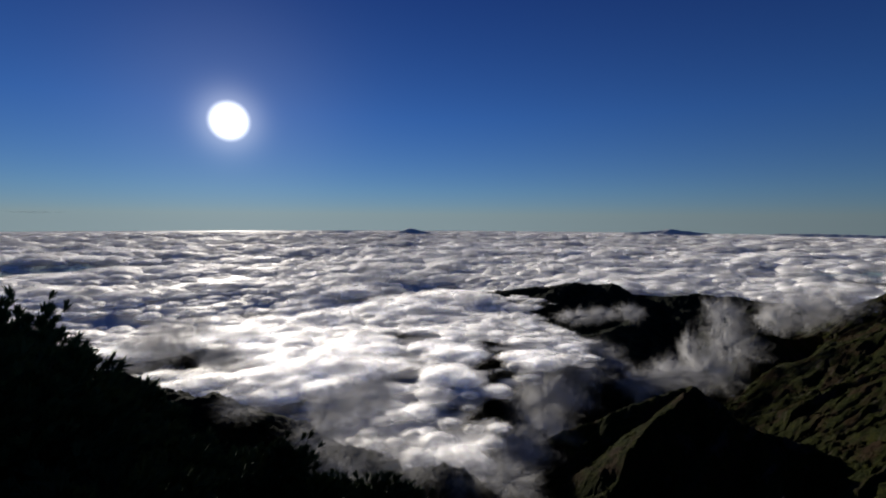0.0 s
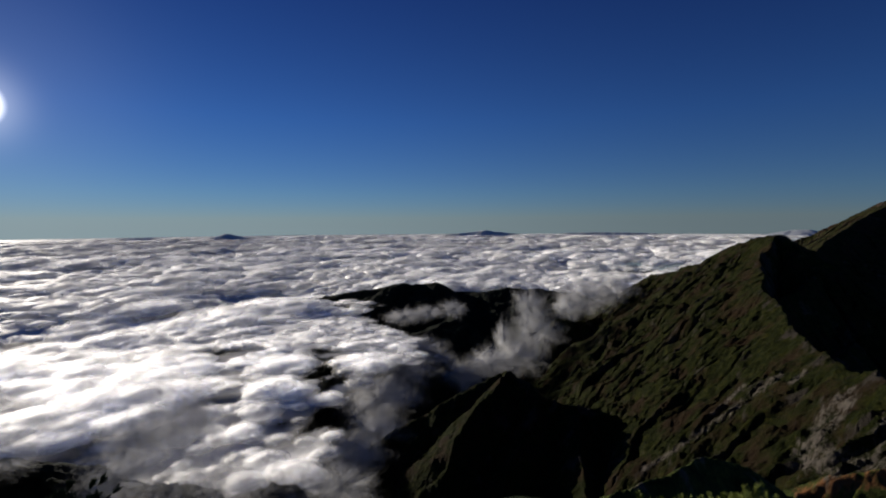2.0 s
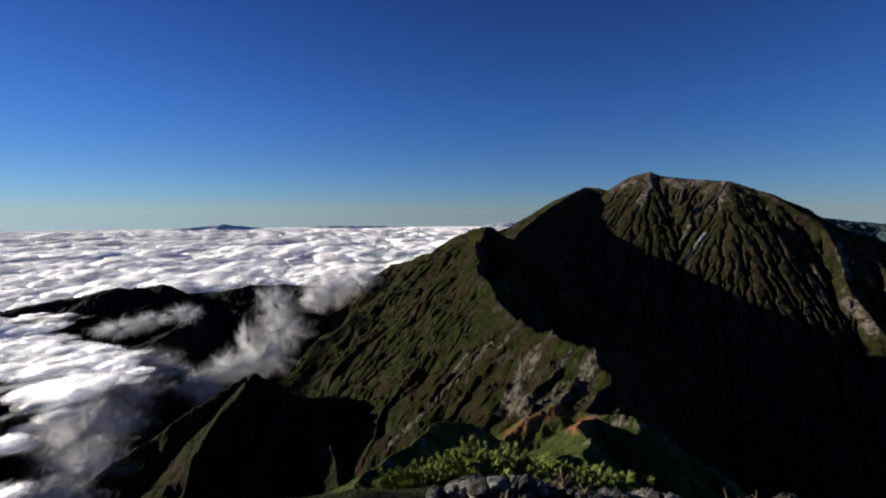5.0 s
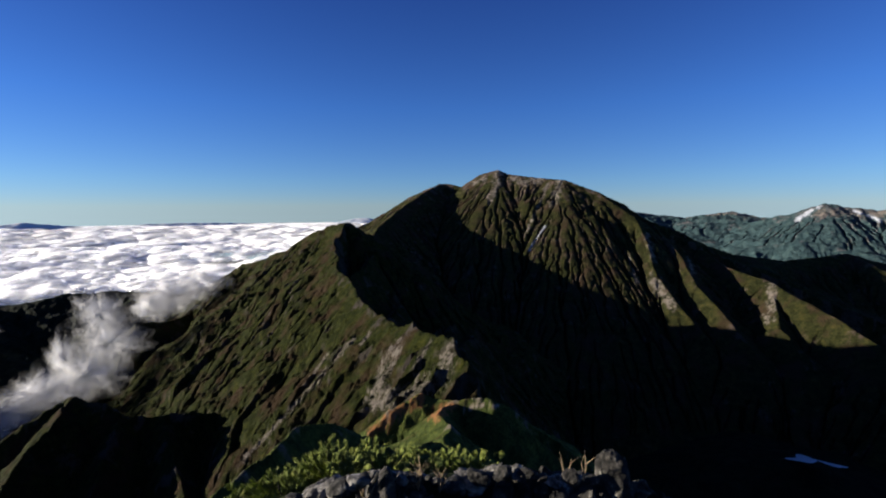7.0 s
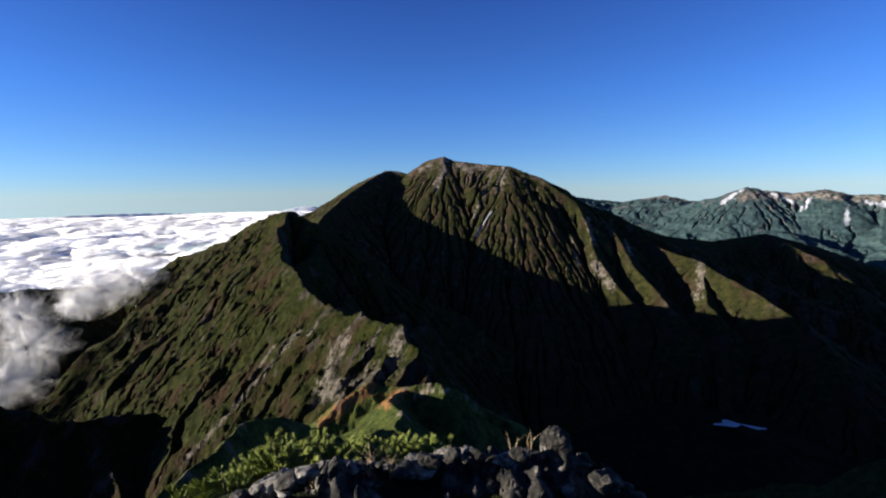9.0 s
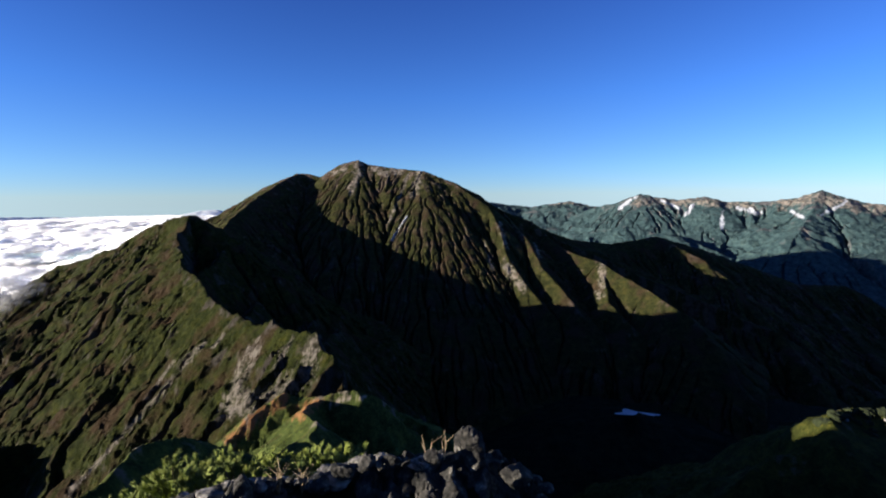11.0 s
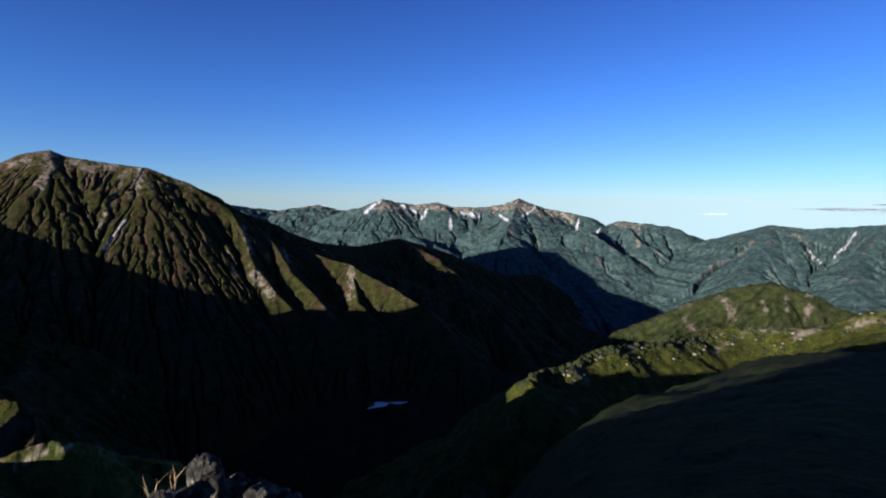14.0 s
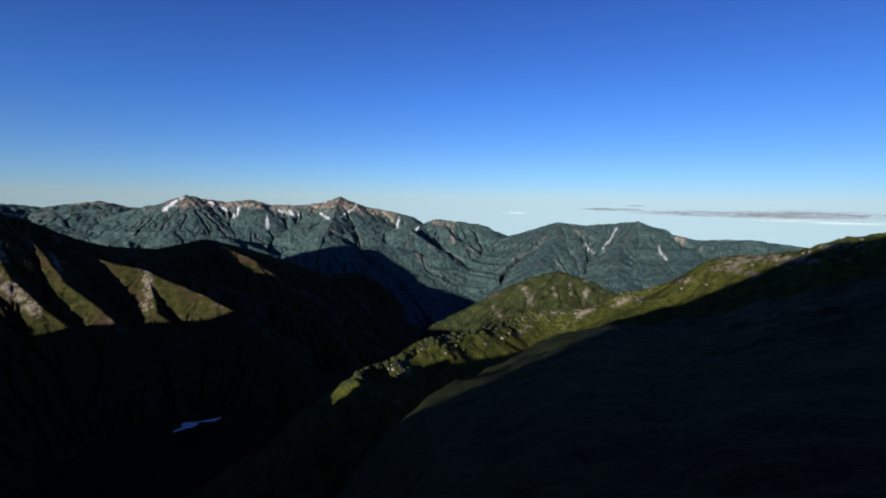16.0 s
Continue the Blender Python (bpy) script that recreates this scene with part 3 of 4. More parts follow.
green_ridge = mountain("green_ridge", "steep ridge of green scrub and pale rock falling into cloud",
                       FLANKS + [(s, 1.2, 1.0, 0.25) for s in (SPUR_B, SPUR_C, SPUR_F, SPUR_G, SPUR_H, SPUR_I)] + [(buttress(line, FLANKS, 14), 1.3, 1.3, 0.2) for line in BUTTRESSES],
                       (8, 80), 0.14, np.geomspace(150, 1330, 500), RIDGE, -420, 9, 30, 20, 11, 0.9, crag=6, wander=0.3, carve=1.4, wash=46, jag=(1.7, 13),
                       scars=[([(66.3, -15.3), (65.6, -17), (64.8, -19), (63, -20.3), (60, -21.2)], 0.4), ([(60.5, -15), (59, -16.3), (57.8, -19), (56.5, -22)], 0.4), ([(55, -14.5), (51, -18.5), (46, -23), (42, -26)], 0.22),
                              ([(64, -15), (63.2, -16.5), (62, -18)], 0.2), ([(52, -16), (49, -19.5)], 0.15), ([(57, -14), (55.8, -15.2)], 0.2), ([(57, -20.4), (61, -20.6)], 0.45),
                              ([(65.6, -18.8), (64, -20), (62.3, -20.4), (59.5, -21.2), (57, -21.8)], 1.0), ([(66.6, -15.6), (66.2, -18), (65.4, -19.4)], 0.55), ([(60.2, -15.6), (59.2, -17.4), (58, -19.5), (56.4, -21.8)], 0.6), ([(62.9, -17), (62.2, -18.8)], 0.4)])

HILL = [(0, -9.0, 1450), (4.8, -8.2, 1430), (10, -7.7, 1400), (14.5, -6.8, 1380), (16.6, -7.1, 1360), (18.6, -6.9, 1350), (21.9, -8.2, 1330), (27.1, -7.5, 1300), (32.8, -7.7, 1280), (36, -8.6, 1270), (39, -11, 1260)]
HILL_B = [(24, -8.5, 1290), (21, -11, 1100), (17, -13.5, 950)]
HILL_C = [(33, -8, 1270), (29, -12, 1050), (25, -16, 850)]
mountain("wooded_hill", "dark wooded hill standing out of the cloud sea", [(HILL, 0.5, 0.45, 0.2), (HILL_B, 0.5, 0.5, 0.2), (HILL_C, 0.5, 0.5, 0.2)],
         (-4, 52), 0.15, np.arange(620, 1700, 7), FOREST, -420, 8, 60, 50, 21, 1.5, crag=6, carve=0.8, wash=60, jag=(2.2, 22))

MOUND = [(-60, -13, 360), (-42, -13.8, 350), (-37.5, -14.5, 350), (-33.7, -15, 345), (-29.6, -18, 335), (-26.2, -17.6, 330), (-22.6, -20, 320), (-16, -23.4, 310), (-10.9, -28.8, 300)]
MOUND_B = [(-9, -30, 310), (-4.5, -27, 310), (-1.4, -26.3, 310), (3, -29, 310), (8, -33, 310)]
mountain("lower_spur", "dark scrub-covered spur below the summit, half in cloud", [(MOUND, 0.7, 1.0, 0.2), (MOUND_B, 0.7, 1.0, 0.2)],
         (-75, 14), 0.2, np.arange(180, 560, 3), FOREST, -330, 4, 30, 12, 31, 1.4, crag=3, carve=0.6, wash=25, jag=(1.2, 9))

FRONT = [(100, -40, 205), (106, -33, 215), (112, -28.5, 235), (116, -24.5, 254), (119, -21.6, 272), (121, -19.5, 284), (125.6, -17.9, 320), (129.6, -15.7, 350), (134.3, -14.7, 400), (139, -13.5, 450), (143, -12.3, 480), (148.5, -11.0, 500),
         (151.4, -9.3, 510), (157, -7.4, 508), (161.5, -5, 500), (166.6, -4.0, 480), (170.5, -2.7, 473), (173.2, -2, 472), (186, 0.5, 456)]
DOME = [(118, -26, 840), (124, -19, 860), (127.5, -15.8, 880), (130.6, -13.8, 900), (136.9, -10.8, 900), (141, -8.6, 900), (144.6, -7.5, 900), (147, -8.1, 900), (150.2, -9.4, 900), (158, -12, 900)]
meadow_ridge = mountain("meadow_ridge", "rounded ridge of sunlit yellow-green meadow with pale boulders", [(FRONT, 0.95, 0.58, 0.0)],
                        (84, 196), 0.19, np.arange(150, 800, 3.6), MEADOW, -520, 2.0, 34, 16, 41, 0.7, crag=1.3, carve=0.2, wash=30, jag=(0.5, 8),
                        scars=[([(164, -4.9), (166, -5.0), (168.5, -4.9)], 0.45), ([(160, -6.2), (162.5, -6.2), (164, -6.7)], 0.3), ([(143, -12.3), (145.5, -12.0), (147, -11.7)], 0.25), ([(169, -3.6), (171, -3.2)], 0.25),
                               ([(136.5, -14.5), (138.5, -13.9)], 0.2), ([(151, -10.4), (153.5, -9.9)], 0.25), ([(126, -18.6), (127, -18.3)], 0.2), ([(157, -8), (158.5, -7.4)], 0.2), ([(140, -13.4), (141, -13.1)], 0.15)] + [([(140.1, -14.93), (141.32, -13.96), (142.37, -13.25)], 0.25), ([(143.22, -12.69), (144.82, -11.92)], 0.25), ([(146.68, -12.71), (147.73, -11.91), (148.95, -11.04)], 0.3), ([(150.58, -11.04), (151.72, -10.6)], 0.25), ([(161.58, -5.89), (163.47, -4.9), (165.32, -4.77)], 0.5), ([(154.28, -8.53), (156.46, -7.58)], 0.25)])
meadow_dome = mountain("meadow_dome", "rounded grassy dome with pale rock scars", [(DOME, 0.75, 0.75, 0.1)],
                       (108, 172), 0.2, np.arange(600, 1150, 4.5), DOMESIDE, -470, 6, 28, 30, 45, 1.2, crag=4, carve=0.7, wash=40, jag=(1.6, 18),
                       scars=[([(147.5, -8.4), (147.6, -9.6), (147.5, -10.8)], 0.22), ([(140.5, -9.6), (141.2, -10.6), (141.6, -11.4)], 0.35), ([(137, -12), (138, -13)], 0.2), ([(144, -9.5), (144.5, -10.5)], 0.2), ([(145.8, -9), (146, -10.2)], 0.15)])



def lump(seed, squat, rough):
    """A mesh of one rough lump, a metre across, for boulders and clumps of dwarf pine."""
    bm = bmesh.new()
    bmesh.ops.create_icosphere(bm, subdivisions=2, radius=0.5)
    for v in bm.verts:
        p = v.co.normalized()
        v.co = v.co * (1 + rough * noise.turbulence(p * 2.3 + Vector((seed, 0, 0)), 3, True)) * (1 + 0.5 * rough * noise.noise(p * 6 + Vector((0, seed, 0))))
        v.co.z *= squat
    mesh = bpy.data.meshes.new("lump")
    bm.to_mesh(mesh)
    bm.free()
    return mesh


def strew(name, host, on, count, bearings, below, sizes, meshes, seed, label):
    """Boulders or clumps of scrub on a slope, as parts of it: so many degrees below its skyline."""
    rng = random.Random(seed)
    for _ in range(count):
        az0 = rng.uniform(*bearings)
        el0 = float(np.interp(az0, [p[0] for p in FRONT], [p[1] for p in FRONT])) - rng.uniform(*below)
        at = on_mountain(on, az0, el0, 0)
        w = rng.uniform(*sizes)
        ob = new(name, rng.choice(meshes))
        ob.parent = host
        ob.matrix_world = pose(*at, rng.uniform(-10, 10), rng.uniform(-10, 10), rng.uniform(0, 360)) @ Matrix.Diagonal((w, w * rng.uniform(0.7, 1.1), w, 1))
        ob["label"] = label


BOULDERS, CLUMPS = [lump(k, 0.6, 0.5) for k in range(4)], [lump(20 + k, 0.75, 0.9) for k in range(5)]
for mesh in BOULDERS:
    mesh.materials.append(PALE_STONE)
for mesh in CLUMPS:
    mesh.materials.append(SCRUB)
strew("boulder", meadow_ridge, "meadow_ridge", 60, (122, 173), (0.3, 2.2), (0.8, 2.8), BOULDERS, 61, "pale weathered boulder")
strew("shrub", meadow_ridge, "meadow_ridge", 110, (119.5, 147), (0.0, 0.7), (1.8, 4.2), CLUMPS, 62, "dark green dwarf pine")
strew("shrub", meadow_ridge, "meadow_ridge", 60, (122, 172), (0.4, 2.4), (1.4, 3.2), CLUMPS, 63, "dark green dwarf pine")

FAR_A = [(80, -0.9, 4300), (86.9, -0.2, 4300), (91.4, -0.9, 4300), (96, -0.2, 4300), (99, -0.9, 4300), (104, -1.5, 4300)]
FAR_B = [(96, -2, 3800), (98.7, -0.9, 3750), (101, -0.5, 3750), (103.6, 0.5, 3700), (105, 0.1, 3700), (107.2, -0.2, 3700), (109.7, 0.1, 3700), (111.5, -0.4, 3700), (114.7, -0.5, 3700),
         (117.5, -0.1, 3700), (119.3, 0.6, 3700), (121.5, -0.4, 3700), (123.9, -0.9, 3700), (126.4, -1.35, 3700), (128.1, -2.7, 3700), (130.3, -1.85, 3700), (135.4, -2.4, 3700), (138.5, -3.8, 3700), (142, -6.5, 3600)]
FAR_C = [(134, -7.5, 3500), (138.7, -3.9, 3500), (141, -3.0, 3500), (144.4, -2.0, 3500), (147, -2.3, 3500), (152.8, -1.7, 3500), (155.5, -2.8, 3500), (158.4, -3.5, 3500), (163.4, -3.2, 3500), (166.6, -3.6, 3500), (176, -4.5, 3500)]
FAR_D = [(96.5, -4.0, 3000), (102, -3.0, 3000), (107, -4, 2950), (111, -5.5, 2900)]
FAR_E = [(114, -3.0, 3250), (117.8, -3.1, 3200), (121, -5.0, 3080), (125.5, -8.6, 2980)]
FAR_F = [(126.4, -2.5, 3300), (130, -5, 3150), (134, -7.5, 3050), (138.5, -10.6, 2980)]
FAR_G = [(119.3, 0.6, 3700), (118.5, -1.6, 3350), (117.5, -3.5, 3000)]
FAR_H = [(130.3, -1.85, 3700), (132.5, -4, 3400), (136, -7, 3150)]
FAR_I = [(144.4, -2, 3500), (143.5, -4.5, 3100), (142, -7.5, 2700)]
FAR_J = [(152.8, -1.7, 3500), (151, -4.5, 3100), (151, -8, 2600)]
distant_range = mountain("distant_range", "far range on the skyline, coloured pale for haze", [(FAR_A, 0.4, 0.3, 0.2)], (78, 108), 0.12, np.arange(3300, 4750, 14), FAR, -690, 20, 100, 100, 51, crag=12, carve=2.0, wash=140, jag=(5, 60),
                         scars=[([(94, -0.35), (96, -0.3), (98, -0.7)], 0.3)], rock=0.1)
snowy_range = mountain("snowy_range", "rocky mountain range with snow gullies above forest tinted blue-green for haze",
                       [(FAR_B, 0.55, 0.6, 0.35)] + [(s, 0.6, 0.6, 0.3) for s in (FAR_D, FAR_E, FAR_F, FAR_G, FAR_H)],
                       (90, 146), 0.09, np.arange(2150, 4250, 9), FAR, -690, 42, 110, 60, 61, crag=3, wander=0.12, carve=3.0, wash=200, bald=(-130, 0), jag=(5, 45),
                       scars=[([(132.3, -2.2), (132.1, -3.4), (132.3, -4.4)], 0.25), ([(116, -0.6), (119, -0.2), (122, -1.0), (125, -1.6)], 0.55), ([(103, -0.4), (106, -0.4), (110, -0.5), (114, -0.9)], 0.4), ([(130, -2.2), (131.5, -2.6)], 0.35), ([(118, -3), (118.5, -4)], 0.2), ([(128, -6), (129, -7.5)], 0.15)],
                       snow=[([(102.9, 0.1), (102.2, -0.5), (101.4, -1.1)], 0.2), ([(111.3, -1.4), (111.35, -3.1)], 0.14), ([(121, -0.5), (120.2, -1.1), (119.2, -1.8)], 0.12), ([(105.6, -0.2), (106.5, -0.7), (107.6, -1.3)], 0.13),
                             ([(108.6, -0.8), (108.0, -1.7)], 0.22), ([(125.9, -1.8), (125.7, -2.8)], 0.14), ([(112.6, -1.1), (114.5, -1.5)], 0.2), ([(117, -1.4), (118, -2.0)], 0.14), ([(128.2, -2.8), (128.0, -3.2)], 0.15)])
forest_range = mountain("forest_range", "forested range tinted blue-green for haze, with pale landslide scars", [(FAR_C, 0.45, 0.5, 0.3)] + [(s, 0.55, 0.55, 0.3) for s in (FAR_I, FAR_J)],
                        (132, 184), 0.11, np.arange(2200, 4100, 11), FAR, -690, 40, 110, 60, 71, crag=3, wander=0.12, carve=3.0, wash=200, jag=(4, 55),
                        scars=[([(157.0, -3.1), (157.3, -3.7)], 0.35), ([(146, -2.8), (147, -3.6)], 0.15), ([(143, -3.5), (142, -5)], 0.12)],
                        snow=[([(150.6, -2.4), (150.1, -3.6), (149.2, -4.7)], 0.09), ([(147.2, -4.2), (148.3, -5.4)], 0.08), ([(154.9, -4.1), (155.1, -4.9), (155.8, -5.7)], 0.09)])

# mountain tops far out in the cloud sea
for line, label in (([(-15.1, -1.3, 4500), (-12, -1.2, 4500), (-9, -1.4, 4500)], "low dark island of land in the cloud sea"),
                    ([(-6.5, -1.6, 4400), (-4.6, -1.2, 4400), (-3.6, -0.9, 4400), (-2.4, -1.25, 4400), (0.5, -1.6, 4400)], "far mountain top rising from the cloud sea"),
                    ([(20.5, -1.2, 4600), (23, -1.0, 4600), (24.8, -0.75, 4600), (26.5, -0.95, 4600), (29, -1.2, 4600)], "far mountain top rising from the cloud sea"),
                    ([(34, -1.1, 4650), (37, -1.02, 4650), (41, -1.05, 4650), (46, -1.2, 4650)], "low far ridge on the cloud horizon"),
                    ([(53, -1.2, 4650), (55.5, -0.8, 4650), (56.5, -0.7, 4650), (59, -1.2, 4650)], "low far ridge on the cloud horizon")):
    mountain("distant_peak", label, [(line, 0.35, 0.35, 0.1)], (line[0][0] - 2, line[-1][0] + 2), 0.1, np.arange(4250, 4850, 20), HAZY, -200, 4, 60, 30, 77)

# the summit on which the camera stands: falls and rises by bearing, fitted to the view
BEARINGS = [-180, -150, -120, -90, -60, -48, -40, -25, 0, 40, 60, 75, 90, 118, 124, 130, 137, 143, 146, 150, 153, 156, 160, 164, 168, 173, 180]
# -150 to -60: unseen rise added to cast shade on the meadow ridge
FALLS = [0.0, 0.2, 0.52, 0.56, 0.16, -0.1, -0.42, -0.66, -0.78, -0.72, -0.7, -0.66, -0.66, -0.66, -0.52, -0.42, -0.36, -0.3, -0.275, -0.25, -0.245, -0.24, -0.215, -0.18, -0.15, -0.12, -0.05]
# 143 to 173: slope shaped so its edge follows the meadow's shadow line in view
x, y, r, a = ray_grid(-180, 180, 0.75, np.concatenate([np.geomspace(0.25, 12, 80), np.geomspace(12.3, 260, 130)]))
fall = np.interp(a, BEARINGS, FALLS)
brink = np.interp(a, [-180, -60, -40, 40, 85, 96, 180], [1.5, 2.5, 3, 3.4, 3.6, 1.2, 1.2])
z = -1.85 + fall * np.maximum(r - brink, 0) * np.where(fall > 0, np.clip(1.4 - r / 260, 0, 1), 1) + 0.12 * fbm(x / 1.5, y / 1.5, 4, 81) * smooth(0.3, 4, r) + 0.02 * r * fbm(x / 25, y / 25, 5, 82) * smooth(5, 30, r) + 0.5 * billow(x / 5, y / 5, 4, 84) * smooth(6, 30, r) + 1.8 * ridged(x / 16, y / 16, 5, 86, 0.55) * smooth(14, 60, r)
mesh = grid_mesh("summit_ground", x, y, z, {"bare": 0.25 * fbm(x / 4, y / 4, 4, 83)})
mesh.materials.append(alpine("summit scrub", (0.02, 0.028, 0.01), (0.035, 0.028, 0.018), (0.1, 0.095, 0.085), 1.5, 0.55))
tagged(new("summit_ground", mesh), "rocky scrub-covered summit ground", "ground", kind="structure")


# the saddle beyond it
ARM = [(36, -30, 70), (40.2, -27.1, 80), (43.3, -26.2, 85), (45.8, -24.3, 92), (49.1, -23.3, 100), (53.4, -23.2, 108), (56.5, -24.8, 115), (60, -27.5, 118)]
KNOB = [(55.7, -24.6, 140), (56.9, -23.9, 142), (59.4, -22.5, 144), (62.3, -21.2, 145), (64.4, -21.8, 145), (66.3, -21.7, 144), (70, -21.4, 143), (72.1, -21.4, 143), (74, -22.6, 150), (76, -25, 165), (78, -28, 180)]
LINK = [(66.3, -22.0, 144), (65.5, -24.2, 118), (64, -27.5, 90), (62, -31.5, 60)]
saddle = mountain("saddle", "narrow saddle with green scrub and orange bare earth", [(KNOB, 0.8, 0.95, 0.1), (ARM, 0.9, 0.9, 0.1), (LINK, 1.0, 0.7, 0.0)], (28, 92), 0.18, np.arange(56, 230, 1.0), SADDLE_GROUND, -200, 1.6, 9, 8, 91, 0.6,
                  scars=[([(62.8, -21.4), (61.4, -22.0), (59.8, -22.9), (58.2, -23.8), (57.0, -24.7)], 0.75), ([(66.4, -22.2), (65.4, -22.6), (64.4, -23.2)], 0.6)], snow=[([(72, -22.0), (70, -22.2), (68, -22.5)], 0.16)])

# valley ground out to the horizon
x, y, r, a = ray_grid(-180, 180, 1.5, np.geomspace(40, 4900, 120))
deep = -440 + 40 * fbm(x / 500, y / 500, 5, 95) - 260 * smooth(1200, 1900, r) * smooth(60, 80, a)
z = np.maximum(deep, -12 - 1.0 * r)
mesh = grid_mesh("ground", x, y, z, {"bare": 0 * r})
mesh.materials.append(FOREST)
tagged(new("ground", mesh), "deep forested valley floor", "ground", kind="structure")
# the snow field at the valley head
c0 = compass(103.6, -22.9, 790)
vertices, faces = [(c0.x, c0.y, c0.z + 4)], []
for i in range(40):
    t = i / 40 * 2 * math.pi
    w = 1 + 0.35 * math.sin(3 * t + 1) + 0.15 * math.sin(7 * t)
    vertices.append((c0.x + 20 * w * math.cos(t), c0.y + 27 * w * math.sin(t), c0.z + 4 - 6 * math.cos(t) - 3))
    faces.append((0, 1 + i, 1 + (i + 1) % 40))
mesh = bpy.data.meshes.new("snow_field")
mesh.from_pydata(vertices, [], faces)
mesh.materials.append(SNOW)
tagged(new("snow_field", mesh), "lingering white snow field in the shaded valley head", "snow")
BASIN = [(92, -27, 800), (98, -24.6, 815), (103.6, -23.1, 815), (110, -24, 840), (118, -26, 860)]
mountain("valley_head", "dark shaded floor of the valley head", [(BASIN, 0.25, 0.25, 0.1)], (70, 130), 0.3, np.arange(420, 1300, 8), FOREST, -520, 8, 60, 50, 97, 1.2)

# ---- cloud sea ----
LEVEL = 220.0
az = np.arange(-75, 66, 0.5)
far_r = np.concatenate([np.geomspace(300, 1600, 120), np.geomspace(1612, 10500, 100)])
R, AZ = np.meshgrid(far_r, az, indexing="ij")
A = np.radians(AZ)
X, Y = R * np.sin(A), R * np.cos(A)
EL = -np.degrees(np.arctan2(LEVEL, R))
wx, wy = X + 26 * fbm(X / 300, Y / 300, 4, 101), Y + 26 * fbm(X / 300, Y / 300, 4, 102)
swell = fbm(X / 1500, Y / 600, 3, 104)
large, middle, little = domes(wx / 210, wy / 180, 103), domes(wx / 95, wy / 85, 107), domes(wx / 42, wy / 40, 109)
patchy = smooth(-0.5, 0.6, fbm(X / 500, Y / 350, 3, 110))
tiny = domes(wx / 21, wy / 20, 119) * smooth(2200, 900, R)
top = (8 * large + 5.5 * middle * (0.5 + 0.8 * patchy) + 2.4 * little * (0.4 + patchy) + 0.9 * tiny * (0.3 + patchy)) + 14 * swell


def trench(line, width, depth):
    """A long hollow between two banks of cloud."""
    points = [(R0 * math.sin(radians(a0)), R0 * math.cos(radians(a0))) for a0, R0 in ((p[0], LEVEL / math.tan(radians(-p[1]))) for p in line)]
    d = np.full(X.shape, 1e9)
    ux, uy = X + 50 * fbm(X / 200, Y / 200, 3, 111), Y + 50 * fbm(X / 200, Y / 200, 3, 112)
    for (px, py), (qx, qy) in zip(points, points[1:]):
        length2 = (qx - px) ** 2 + (qy - py) ** 2
        t = np.clip(((ux - px) * (qx - px) + (uy - py) * (qy - py)) / length2, 0, 1)
        d = np.minimum(d, np.hypot(ux - px - t * (qx - px), uy - py - t * (qy - py)))
    return -depth * np.exp(-(d / width) ** 2)


top = top + trench([(-46, -5.2), (-34, -4.8), (-22, -3.9)], 220, 34) + trench([(-38, -10), (-27, -10.1), (-18, -10.4), (-9, -9.8), (-3, -8.4), (3, -6.8)], 85, 26)
top = top + trench([(24, -4.6), (34, -5.2), (48, -5.6)], 260, 30)
# the near bank stands a little higher
top = top + 30 * smooth(1000, 480, R) + 14 * np.exp(-((AZ + 28) / 6) ** 2 - ((R - 720) / 90) ** 2)
soft_top = top + 8 * large + 6 * middle + 2 * little
# beyond this, distance is squeezed along sight lines, fitted to the camera's view
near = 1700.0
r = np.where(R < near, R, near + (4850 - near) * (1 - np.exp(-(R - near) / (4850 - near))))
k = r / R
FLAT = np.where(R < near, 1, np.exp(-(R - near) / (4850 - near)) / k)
fray = fbm(X / 110, Y / 110, 6, 105, 0.6)
edge = np.interp(EL, [-38, -27, -22, -19, -16.7, -14.5, -12, -10, -8.6, -7.5], [5, 8, 11.5, 13.5, 18.5, 16.5, 11.5, 8.5, 10, 90])
thick = 1.25 - 1.6 * smooth(-2.2, 2.2, AZ + 4.5 * fray - edge)


def gap_or_shade(at, wide, high, much):
    return much * np.exp(-((AZ - at[0]) / wide) ** 2 - ((EL - at[1]) / high) ** 2) * np.clip(0.9 - 1.3 * fray, 0, 2)


# the first five imitate shaded bands by letting dark ground show through
thick = thick - gap_or_shade((-38, -4.9), 9, 0.45, 0.9) - gap_or_shade((-24, -10.2), 10, 0.5, 1.0) - gap_or_shade((-4, -8.8), 5, 0.45, 0.7) - gap_or_shade((43, -5.0), 7, 0.8, 1.0) - gap_or_shade((30, -4.0), 6, 0.3, 0.6) - gap_or_shade((-8, -15.9), 6, 1.2, 0.7) - gap_or_shade((5.5, -18.8), 2.2, 2.6, 1.0) - gap_or_shade((-2, -25), 3, 2, 0.4) - gap_or_shade((8, -23), 3, 3, 0.9) - gap_or_shade((-16, -24), 3, 2, 0.4) - gap_or_shade((-32, -17.5), 8, 2, 1.2)
# nearer banks are thin and torn
thick = thick - smooth(-11.5, -20, EL) * np.clip(0.4 - 0.75 * fray, 0.1, 0.9)
thick = np.clip(thick - 0.25 * smooth(-22, -30, EL) * (1 - fray), 0, 1)
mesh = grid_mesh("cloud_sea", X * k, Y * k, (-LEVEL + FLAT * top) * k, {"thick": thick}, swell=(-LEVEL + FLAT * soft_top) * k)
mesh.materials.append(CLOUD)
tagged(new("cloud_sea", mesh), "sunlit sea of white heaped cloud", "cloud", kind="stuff")


